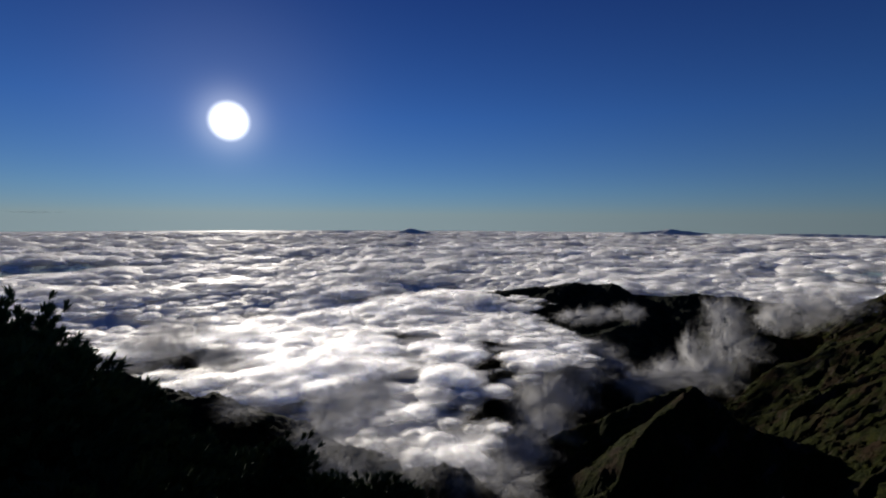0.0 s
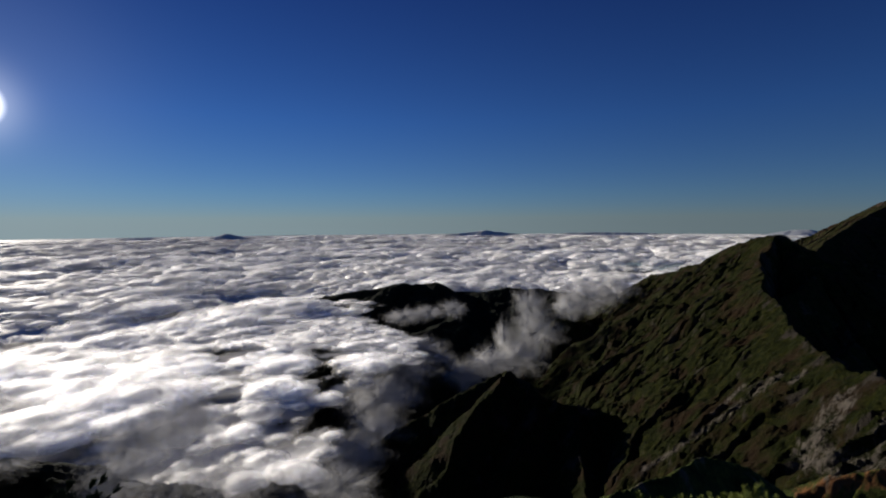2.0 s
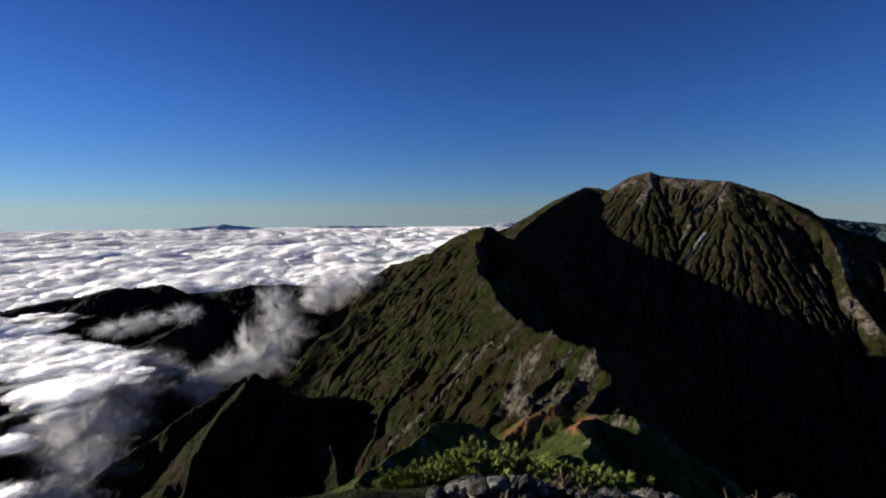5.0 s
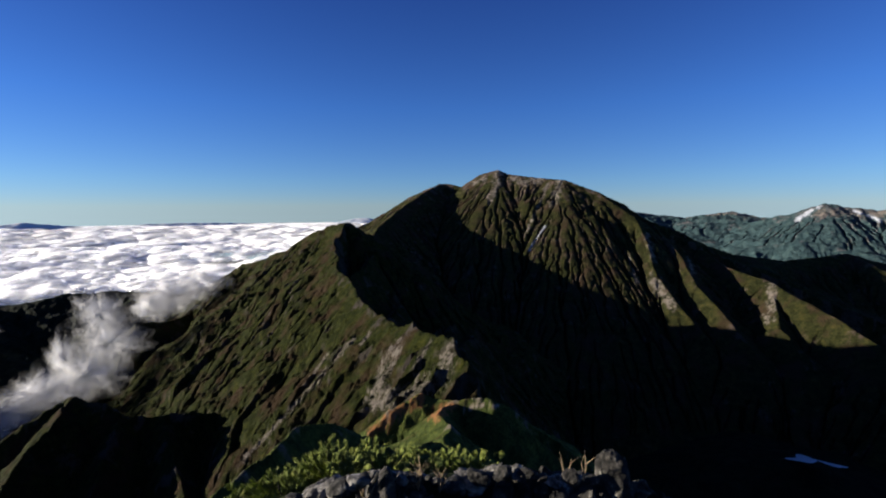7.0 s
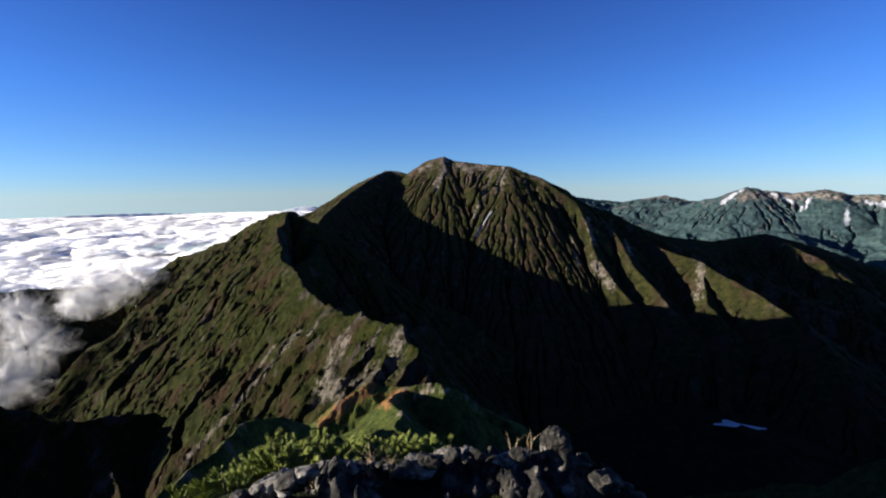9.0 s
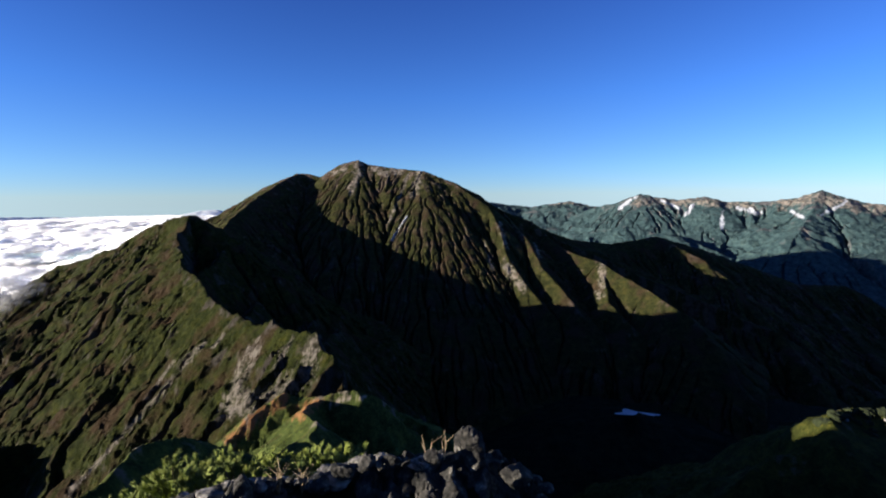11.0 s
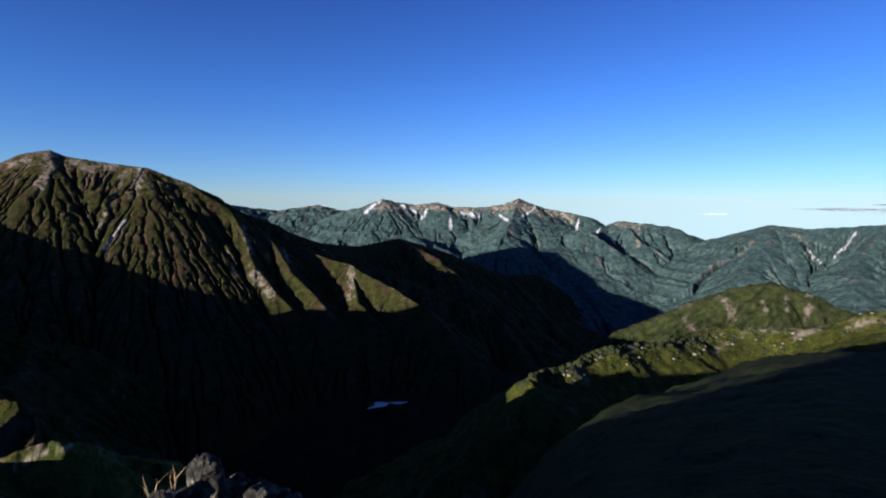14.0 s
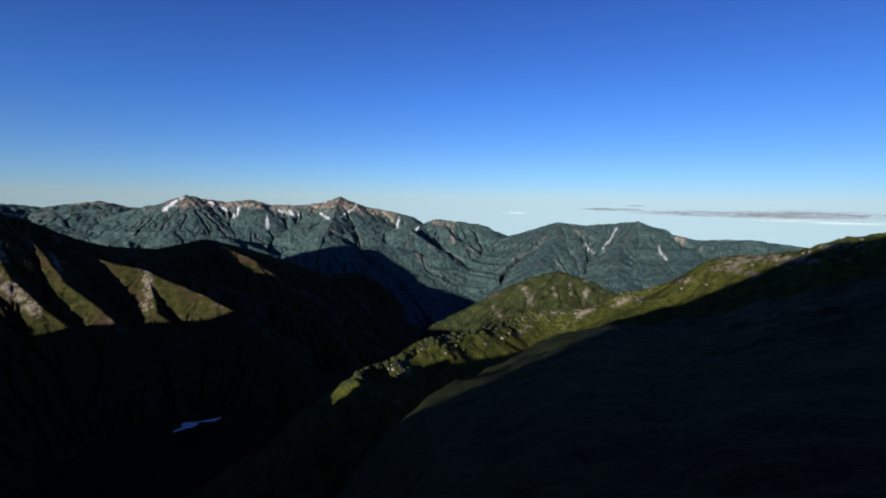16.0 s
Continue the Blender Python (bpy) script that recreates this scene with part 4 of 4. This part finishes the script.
def cloud_heaps(first, last, sides, rings, shells, seed):
    """Crowded round heaps of vapour over the cloud sea, each of a few ragged shells."""
    rng = np.random.default_rng(seed)
    spots = []
    reach = first
    while reach < last:
        size = float(np.interp(reach, [350, 800, 1500, 2500, 5000, 9000], [19, 25, 34, 48, 70, 105]))
        crowd = 1.05 if reach < 800 else 1.35
        step = math.degrees(crowd * size / reach)
        bearings = np.arange(-48 + step * rng.random(), 57, step)
        spots.append(np.stack([bearings + step * rng.uniform(-0.45, 0.45, bearings.size), reach + size * rng.uniform(-0.8, 0.8, bearings.size), size * rng.uniform(0.55, 1.35, bearings.size)], -1))
        reach += (crowd + 0.15) * size
    bearing, reach, size = np.concatenate(spots).T
    i = np.clip(np.searchsorted(far_r, reach), 0, far_r.size - 1)
    j = np.clip(np.round((bearing - az[0]) / (az[1] - az[0])).astype(int), 0, az.size - 1)
    cover = thick[i, j]
    size = size * (0.6 + 0.8 * patchy[i, j]) * (0.55 + 0.45 * cover)
    stay = (cover > 0.3) & (patchy[i, j] + rng.uniform(0, 1, size.size) + (reach < 1000) > 0.3)
    bearing, reach, size, cover, i, j = (v[stay][:, None, None] for v in (bearing, reach, size, cover, i, j))
    a0 = np.radians(bearing)
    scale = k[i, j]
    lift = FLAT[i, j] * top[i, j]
    u, v = np.meshgrid(np.linspace(0, 2 * np.pi, sides + 1), np.linspace(0.03, 1.75, rings + 1))
    dx, dy, dz = (w[None] for w in (np.sin(v) * np.cos(u), np.sin(v) * np.sin(u), np.cos(v)))
    ox, oy = rng.uniform(0, 900, bearing.shape), rng.uniform(0, 900, bearing.shape)
    squat = rng.uniform(0.2, 0.42, bearing.shape)
    places, cover_all, faces = [], [], []
    index = np.arange(u.size).reshape(u.shape)
    one = np.stack([index[:-1, :-1], index[:-1, 1:], index[1:, 1:], index[1:, :-1]], -1).reshape(-1, 4)
    base = 0
    for s in range(shells):
        f = 1.12 - 0.16 * s
        wob = f * (0.72 + 0.32 * domes(dx * 1.5 + ox, dy * 1.5 + oy + 0.7 * dz, seed + 5) + 0.13 * domes(dx * 3.3 + oy, dy * 3.3 + ox + dz, seed + 6) + 0.14 * fbm(dx * 3 + ox, dy * 3 + dz + 9 * s, 3, seed + s))
        px = (reach * np.sin(a0) + size * wob * dx) * scale
        py = (reach * np.cos(a0) + size * wob * dy) * scale
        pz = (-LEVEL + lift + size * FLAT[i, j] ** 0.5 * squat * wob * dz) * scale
        solid = (0.17, 0.32, 0.56)[s + 3 - shells] * np.clip(0.9 + 0.8 * fbm(dx * 2.4 + oy, dy * 2.4 + dz + 5 * s, 3, seed + 8), 0.15, 1.3) * smooth(1.75, 1.3, v)[None] * np.clip(cover, 0, 1)
        places.append(np.stack(np.broadcast_arrays(px, py, pz), -1).reshape(-1, 3))
        cover_all.append(np.broadcast_to(solid, px.shape).ravel())
        faces.append((one[None] + (base + np.arange(len(bearing)) * u.size)[:, None, None]).reshape(-1, 4))
        base += len(bearing) * u.size
    places, faces = np.concatenate(places), np.concatenate(faces)
    mesh = bpy.data.meshes.new("cloud_heaps")
    mesh.vertices.add(len(places))
    mesh.vertices.foreach_set("co", places.astype(np.float32).ravel())
    mesh.loops.add(faces.size)
    mesh.loops.foreach_set("vertex_index", faces[:, ::-1].astype(np.int32).ravel())
    mesh.polygons.add(len(faces))
    mesh.polygons.foreach_set("loop_start", np.arange(0, faces.size, 4, dtype=np.int32))
    mesh.polygons.foreach_set("use_smooth", np.ones(len(faces), dtype=bool))
    mesh.update(calc_edges=True)
    mesh.attributes.new("thick", "FLOAT", "POINT").data.foreach_set("value", np.concatenate(cover_all).astype(np.float32))
    mesh.materials.append(HEAP)
    return tagged(new("cloud_heaps", mesh), "crowded small white heaps of cloud over the cloud sea", "cloud", kind="stuff")


cloud_heaps(360, 1500, 14, 6, 3, 301)
cloud_heaps(1500, 4200, 11, 4, 2, 302)
cloud_heaps(4200, 8500, 8, 3, 1, 303)


def puff(at, size, seed, label, mat=None, shells=13):
    """A loose cloud: thin shells of vapour one inside another, ragged all over and fading outwards."""
    x, y, z, q = [], [], [], []
    faces = []
    base = 0
    u, v = np.meshgrid(np.linspace(0, 2 * np.pi, 49), np.linspace(0.02, np.pi - 0.02, 25))
    dx, dy, dz = np.sin(v) * np.cos(u), np.sin(v) * np.sin(u), np.cos(v)
    lumps = 0.55 * (fbm(dx * 1.5 + seed + dz, dy * 1.5 - dz * 1.3, 3, seed, 0.5)) + 0.5 * (billow(dx * 2.2 + seed - dz, dy * 2.2 + dz * 1.7, 4, seed + 3) - 0.45)
    for s in range(shells):
        f = 1.25 - 0.95 * s / shells
        wob = np.maximum(0.25, 1 + lumps + 0.22 * fbm(dx * 3.1 + s * 0.9, dy * 3.1 + dz * 2.7 + s * 0.7, 3, seed + 5))
        index = np.arange(u.size).reshape(u.shape) + base
        x.append((at.x + size[0] * f * wob * dx).ravel())
        y.append((at.y + size[1] * f * wob * dy).ravel())
        z.append((at.z + size[2] * f * wob * dz).ravel())
        t = np.clip(0.75 + 0.7 * (fbm(dx * 2 + seed, dy * 2, 4, seed + 9) + fbm(dy * 2, dz * 2 + seed + s * 0.4, 4, seed + 10)), 0, 1.2) * (0.05 + 0.95 * (s / shells) ** 1.5)
        q.append(t.ravel())
        faces.append(np.stack([index[:-1, :-1], index[:-1, 1:], index[1:, 1:], index[1:, :-1]], -1).reshape(-1, 4))
        base += u.size
    mesh = bpy.data.meshes.new("cloud_puff")
    mesh.from_pydata(np.stack([np.concatenate(x), np.concatenate(y), np.concatenate(z)], -1).tolist(), [], np.concatenate(faces).tolist())
    mesh.polygons.foreach_set("use_smooth", [True] * len(mesh.polygons))
    layer = mesh.attributes.new("thick", "FLOAT", "POINT")
    layer.data.foreach_set("value", np.concatenate(q).astype(np.float32))
    mesh.materials.append(mat or WISP)
    return tagged(new("cloud_puff", mesh), label, "cloud", "loose clouds by the ridge")


for k, (az0, el0, r0, size) in enumerate([
        (15.5, -10.8, 1000, (34, 34, 13)), (18.3, -10.3, 1000, (26, 26, 12)), (21.3, -9.9, 1020, (24, 24, 16)),
        (30.2, -9.8, 820, (24, 24, 26)), (30.6, -12.6, 800, (30, 30, 26)), (29.0, -15.2, 760, (32, 32, 24)), (25.8, -16.2, 740, (36, 36, 18)), (27.2, -13.4, 800, (14, 14, 24)),
        (36.4, -8.4, 1000, (48, 48, 26)), (39.3, -7.4, 1050, (40, 40, 22)), (34.6, -9.4, 960, (28, 28, 20)),
        (19.5, -15.5, 780, (24, 24, 8)), (22.5, -17.4, 720, (34, 34, 16)),
        (16.5, -14.6, 800, (40, 40, 16)), (15, -17, 660, (38, 38, 18)), (12.5, -20, 540, (34, 34, 18)), (12, -23.3, 470, (28, 28, 18)), (8.5, -25.5, 430, (26, 26, 16))]):
    puff(compass(az0, el0, r0), size, 200 + k, "ragged white cloud puff drifting against the dark slope", WISP)
for k, (az0, el0, r0, size) in enumerate([(-29.45, -12.17, 640, (26, 26, 20)), (-27.08, -10.97, 650, (18, 18, 16)), (-31.94, -12.43, 640, (26, 26, 14)), (-24.71, -14.4, 600, (24, 24, 14)), (-12.77, -20.77, 400, (20, 20, 14)), (-8.19, -19.84, 430, (24, 24, 16))]):
    puff(compass(az0, el0, r0), size, 300 + k, "billowing white head of cloud rising from the cloud sea", WISP)
for k, (az0, el0, r0, size) in enumerate([(-14.71, -23.78, 290, (16, 16, 12)), (-9.53, -23.31, 310, (20, 20, 14)), (-12.18, -27.59, 280, (15, 15, 10)), (-4.18, -26.65, 300, (22, 22, 12)), (2.62, -28.04, 310, (22, 22, 14)), (8.03, -28.34, 330, (20, 20, 12)), (-22.54, -19.53, 300, (14, 14, 6)), (-34.35, -14.25, 420, (26, 26, 8))]):
    puff(compass(az0, el0, r0), size, 330 + k, "thin grey veil of mist before the dark slope", VEIL)
for k, (az0, el0, size) in enumerate([(160, -0.75, (560, 60, 20)), (150, -0.45, (260, 40, 9)), (168, -0.7, (420, 60, 26)), (152.5, -0.02, (70, 20, 4)), (170.5, -1.35, (240, 40, 7)), (166, -1.2, (200, 40, 9)), (139.5, -1.0, (80, 30, 8)), (-40, 0.55, (150, 30, 4))]):
    c0 = compass(az0, el0, 4700)
    ob = puff(Vector((0, 0, 0)), size, 240 + k, "thin grey-white streak of cloud above the horizon", STREAK if k < 4 else WISP, shells=3)
    ob.matrix_world = pose(c0.x, c0.y, c0.z, 0, 0, -az0)
    ob["group"] = "streaks above the horizon"

# ---- the summit's rocks and plants ----
def boulder(at, size, seed, label, turn=0.0, faces=11, group="summit rocks", mat=None):
    """An angular lichened rock: a lump cut by many planes, then roughened."""
    rng = random.Random(seed)
    bm = bmesh.new()
    bmesh.ops.create_icosphere(bm, subdivisions=3 if size[2] < 0.09 else 4, radius=1.0)
    planes = []
    for _ in range(faces):
        n = Vector((rng.gauss(0, 1), rng.gauss(0, 1), rng.gauss(0, 1))).normalized()
        planes.append((n, rng.uniform(0.55, 0.95)))
    for v in bm.verts:
        d = v.co.normalized()
        reach = min([1.15] + [c / d.dot(n) for n, c in planes if d.dot(n) > 0.05])
        reach *= 1 + 0.09 * noise.fractal(d * 2.6 + Vector((seed, 0, 0)), 0.7, 2.2, 6) + 0.05 * noise.turbulence(d * 6 + Vector((0, seed, 0)), 4, True)
        v.co = Vector((d.x * size[0], d.y * size[1], d.z * size[2])) * reach
    mesh = bpy.data.meshes.new("boulder")
    bm.to_mesh(mesh)
    bm.free()
    mesh.materials.append(mat or STONE)
    ob = tagged(new("boulder", mesh), label, "rock", group)
    ob.matrix_world = pose(at.x, at.y, at.z, rng.uniform(-15, 15), rng.uniform(-15, 15), turn)
    return ob


def blocks(x, y, size, seed):
    """Broken rock: tilted blocks, each with a level and a slant of its own, and the cracks between them."""
    u, v = x / size, y / size
    iu, iv = np.floor(u), np.floor(v)
    first, second, level = np.full(u.shape, 9.0), np.full(u.shape, 9.0), np.zeros(u.shape)
    for di in (-1, 0, 1):
        for dj in (-1, 0, 1):
            pi, pj = iu + di, iv + dj
            ex, ey = u - pi - 0.1 - 0.8 * hashed(pi, pj, seed), v - pj - 0.1 - 0.8 * hashed(pi, pj, seed + 3)
            d = ex * ex + ey * ey
            own = hashed(pi, pj, seed + 5) + 0.9 * ex * (hashed(pi, pj, seed + 7) - 0.5) * 2 + 0.9 * ey * (hashed(pi, pj, seed + 9) - 0.5) * 2
            nearer = d < first
            second = np.where(nearer, first, np.minimum(second, d))
            level = np.where(nearer, own, level)
            first = np.minimum(first, d)
    return level - 0.5 - 0.35 * smooth(0.12, 0.0, np.sqrt(second) - np.sqrt(first))


rng = random.Random(7)
ROCK_TOP = [(44, -31.5), (47, -30), (48.4, -29.2), (50.8, -28.6), (54.3, -28.2), (58, -27.6), (60, -28), (64, -28.5), (67, -28.8), (71.4, -27.3), (74.3, -27.5), (77.9, -28), (80.1, -27.4), (82.3, -27.4), (86.5, -27.6), (89, -28.6), (92, -29.4), (96, -31), (101, -34)]
# the outcrop itself, a broken mass of rock
x, y, r, a = ray_grid(43, 102, 0.22, np.arange(1.9, 4.3, 0.013))
rim = 3.35 + 0.25 * fbm(a / 7, a * 0, 3, 141)
lip = np.tan(np.radians(np.interp(a, [p[0] for p in ROCK_TOP], [p[1] for p in ROCK_TOP]))) * rim - 0.035
z = lip - 0.28 * np.maximum(rim - r, 0) - 1.15 * np.maximum(r - rim, 0)
z = z + 0.1 * blocks(x + 0.05 * fbm(x * 3, y * 3, 3, 143), y, 0.34, 145) + 0.075 * blocks(x, y + 0.03 * fbm(x * 5, y * 5, 3, 147), 0.13, 149) + 0.02 * ridged(x * 9, y * 9, 4, 151)
mesh = grid_mesh("rock_outcrop", x, y, z)
mesh.polygons.foreach_set("use_smooth", np.zeros(len(mesh.polygons), dtype=bool))
mesh.materials.append(STONE)
tagged(new("rock_outcrop", mesh), "dark broken rock outcrop with pale lichen on the summit edge", "rock")
for i in range(90):
    az0 = 47 + 46 * (i + rng.uniform(-0.6, 0.6)) / 89
    el0 = float(np.interp(az0, [p[0] for p in ROCK_TOP], [p[1] for p in ROCK_TOP]))
    r0 = rng.uniform(3.1, 3.6)
    s = rng.choice((rng.uniform(0.02, 0.05), rng.uniform(0.03, 0.09)))
    pale = i % 5 < 3 and az0 < 80
    c0 = compass(az0, el0, r0)
    boulder(Vector((c0.x, c0.y, c0.z - s * 0.6)), (s * rng.uniform(0.9, 1.7), s * rng.uniform(0.8, 1.3), s * rng.uniform(0.45, 0.9)), 3000 + i, "angular rock on the outcrop's rim, coloured pale grey as sunlit" if pale else "angular dark rock with lichen on the outcrop", rng.uniform(0, 360), 8, mat=PALE_STONE if pale else STONE)
c0 = compass(84.6, -27.2, 3.3)
boulder(Vector((c0.x, c0.y, c0.z - 0.02)), (0.085, 0.1, 0.16), 436, "pointed pale-faced rock standing on the outcrop", 20, 9)


def part(name, vertices, faces, mat, parent, label="", flat=False):
    mesh = bpy.data.meshes.new(name)
    mesh.from_pydata(vertices, [], faces)
    if not flat:
        mesh.polygons.foreach_set("use_smooth", [True] * len(faces))
    mesh.materials.append(mat)
    ob = new(name, mesh)
    ob.parent = parent
    if label:
        ob["label"] = label
    return ob


def tube(points, radii, sides=6):
    """Vertices and faces of a tapered limb."""
    vertices, faces = [], []
    for i, (p, w) in enumerate(zip(points, radii)):
        along = (points[min(i + 1, len(points) - 1)] - points[max(i - 1, 0)]).normalized()
        s = along.orthogonal().normalized()
        t = along.cross(s)
        for j in range(sides):
            a0 = j / sides * 2 * math.pi
            vertices.append(p + w * (math.cos(a0) * s + math.sin(a0) * t))
    for i in range(len(points) - 1):
        for j in range(sides):
            k0, k1 = i * sides + j, i * sides + (j + 1) % sides
            faces.append((k0, k1, k1 + sides, k0 + sides))
    return vertices, faces


def tuft(vertices, faces, at, out, length, count, rng, width=0.006):
    """A brush of needles round a shoot."""
    side = out.orthogonal().normalized()
    over = out.cross(side)
    for _ in range(count):
        a0, lean = rng.uniform(0, 2 * math.pi), rng.uniform(0.25, 0.95)
        d = (out + lean * (math.cos(a0) * side + math.sin(a0) * over)).normalized()
        b0 = at + out * rng.uniform(-0.5, 0.3) * length
        w = d.orthogonal().normalized() * width
        k0 = len(vertices)
        vertices += [b0 - w, b0 + w, b0 + d * length]
        faces.append((k0, k0 + 1, k0 + 2))


def pine_bush(at, size, tufts, length, needles, mat, seed, name, label, group, trunk=0.05, width=0.006, per=26):
    """A mountain pine: a short trunk, limbs that reach out and up, and brushes of needles at their ends."""
    rng = random.Random(seed)
    host = new(name)
    host.location = at
    tagged(host, label, "tree" if name == "pine_tree" else "shrub", group)
    top = Vector((0, 0, size[2]))
    v, f = tube([Vector((0, 0, -0.3 * size[2])), Vector((0.05 * size[0], 0, size[2] * 0.35)), Vector((-0.04 * size[0], 0.03, size[2] * 0.9))], [trunk, trunk * 0.7, trunk * 0.25], 8)
    part("trunk", v, f, BARK, host, "grey-brown bark")
    vertices, faces = [], []
    limbs = max(7, tufts // 40)
    ends = []
    for i in range(limbs):
        a0, h0 = i * 2.4 + rng.uniform(-0.4, 0.4), rng.uniform(0.1, 0.95)
        reach = (1 - h0 ** 2) ** 0.5 * rng.uniform(0.7, 1.05) + 0.12
        end = Vector((math.cos(a0) * reach * size[0], math.sin(a0) * reach * size[1], size[2] * min(1, h0 + 0.12)))
        start = Vector((0, 0, size[2] * h0 * 0.7))
        bend = start.lerp(end, 0.55) - Vector((0, 0, 0.08 * size[2]))
        v, f = tube([start, bend, end], [trunk * 0.4, trunk * 0.28, trunk * 0.1], 5)
        part("limb", v, f, BARK, host)
        ends.append((start, bend, end))
    for i in range(tufts):
        start, bend, end = ends[i % limbs]
        u = rng.uniform(0.35, 1.0)
        p = bend.lerp(end, (u - 0.5) * 2) if u > 0.5 else start.lerp(bend, u * 2)
        spread = 0.17
        p = p + Vector((rng.gauss(0, spread) * size[0], rng.gauss(0, spread) * size[1], abs(rng.gauss(0, spread * 0.7)) * min(size[2], 1.1 * size[0])))
        out = (Vector((p.x / size[0], p.y / size[1], 0.9)) + Vector((rng.gauss(0, 0.3), rng.gauss(0, 0.3), 0))).normalized()
        tuft(vertices, faces, p, out, length * rng.uniform(0.7, 1.2), per, rng, width)
    part("needles", vertices, faces, mat, host, needles, True)
    return host


# low sunlit pine scrub on the edge of the outcrop
PINE_TOP = [(43, -28.4), (44.5, -27.0), (47.7, -26.9), (51.8, -25.3), (55.6, -25.7), (58, -26), (63, -26.8), (65.6, -26.4), (69.4, -26.8)]
for i, az0 in enumerate([41.5, 43.5, 45.2, 47, 48.8, 50.6, 52.3, 54, 55.8, 57.5, 59.3, 61.5, 63.5, 65.6, 67.5, 69.2]):
    el0 = float(np.interp(az0, [p[0] for p in PINE_TOP], [p[1] for p in PINE_TOP]))
    r0 = 4.0 + 0.5 * (i % 3) * 0.5
    h0 = 0.34 if az0 < 60 else 0.2
    c0 = compass(az0, el0, r0)
    pine_bush(Vector((c0.x, c0.y, c0.z - h0 - 0.05)), (0.26, 0.26, h0), 170 if az0 < 60 else 70, 0.05, "needles coloured yellow-green as sunlit", NEEDLES, 500 + i, "pine_bush",
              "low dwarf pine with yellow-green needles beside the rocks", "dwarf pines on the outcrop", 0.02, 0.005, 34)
# tall pines on the shaded edge, their needles coloured dark as backlit
for i, (az0, el0, r0, w, h) in enumerate([(-46, -8.4, 9, 1.5, 3.2), (-41.8, -9.6, 8.4, 0.8, 2.6), (-39.4, -11.2, 7.8, 0.55, 2.3), (-40.5, -13, 7.2, 0.7, 2.1), (-44, -11, 8, 1.0, 2.6), (-43, -13, 6.5, 1.1, 1.8), (-39, -14, 6.8, 0.55, 1.6), (-33.3, -16.6, 8, 0.55, 1.8), (-38, -17, 7, 0.8, 1.6),
                                          (-29.3, -19.2, 8, 0.35, 1.6), (-31, -22, 6.5, 0.7, 1.4), (-36, -24, 5.5, 0.9, 1.2), (-20.2, -24.6, 8, 0.75, 1.2), (-25.5, -26, 7, 0.6, 1.2), (-15, -29.0, 8, 0.7, 0.9), (-8.5, -30, 8, 0.9, 0.8)]):
    c0 = compass(az0, el0, r0)
    pine_bush(Vector((c0.x, c0.y, c0.z - h)), (w, w, h), int(900 * (w + 0.45)), 0.13, "green needles coloured dark as backlit", BACKLIT_NEEDLES, 540 + i, "pine_tree",
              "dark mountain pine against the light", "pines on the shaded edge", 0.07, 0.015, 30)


def dry_plant(at, height, stems, seed):
    rng = random.Random(seed)
    host = tagged(new("dry_plant"), "dry straw-coloured grass between the rocks", "grass", "dry plants on the outcrop")
    host.location = at
    for _ in range(stems):
        lean = Vector((rng.gauss(0, 0.35), rng.gauss(0, 0.35), 1))
        v, f = tube([Vector((0, 0, -0.05)), lean * height * 0.5, lean * height + Vector((rng.gauss(0, 0.03), rng.gauss(0, 0.03), -0.02))], [0.003, 0.0025, 0.001], 4)
        part("stem", v, f, STRAW, host)


for i, (az0, el0, h0, n0) in enumerate([(62.5, -29, 0.16, 14), (79.5, -27.4, 0.14, 4), (81.5, -27.3, 0.16, 3), (65.0, -29.3, 0.12, 12), (56, -29.2, 0.1, 8)]):
    dry_plant(compass(az0, el0, 3.2), h0, n0, 600 + i)
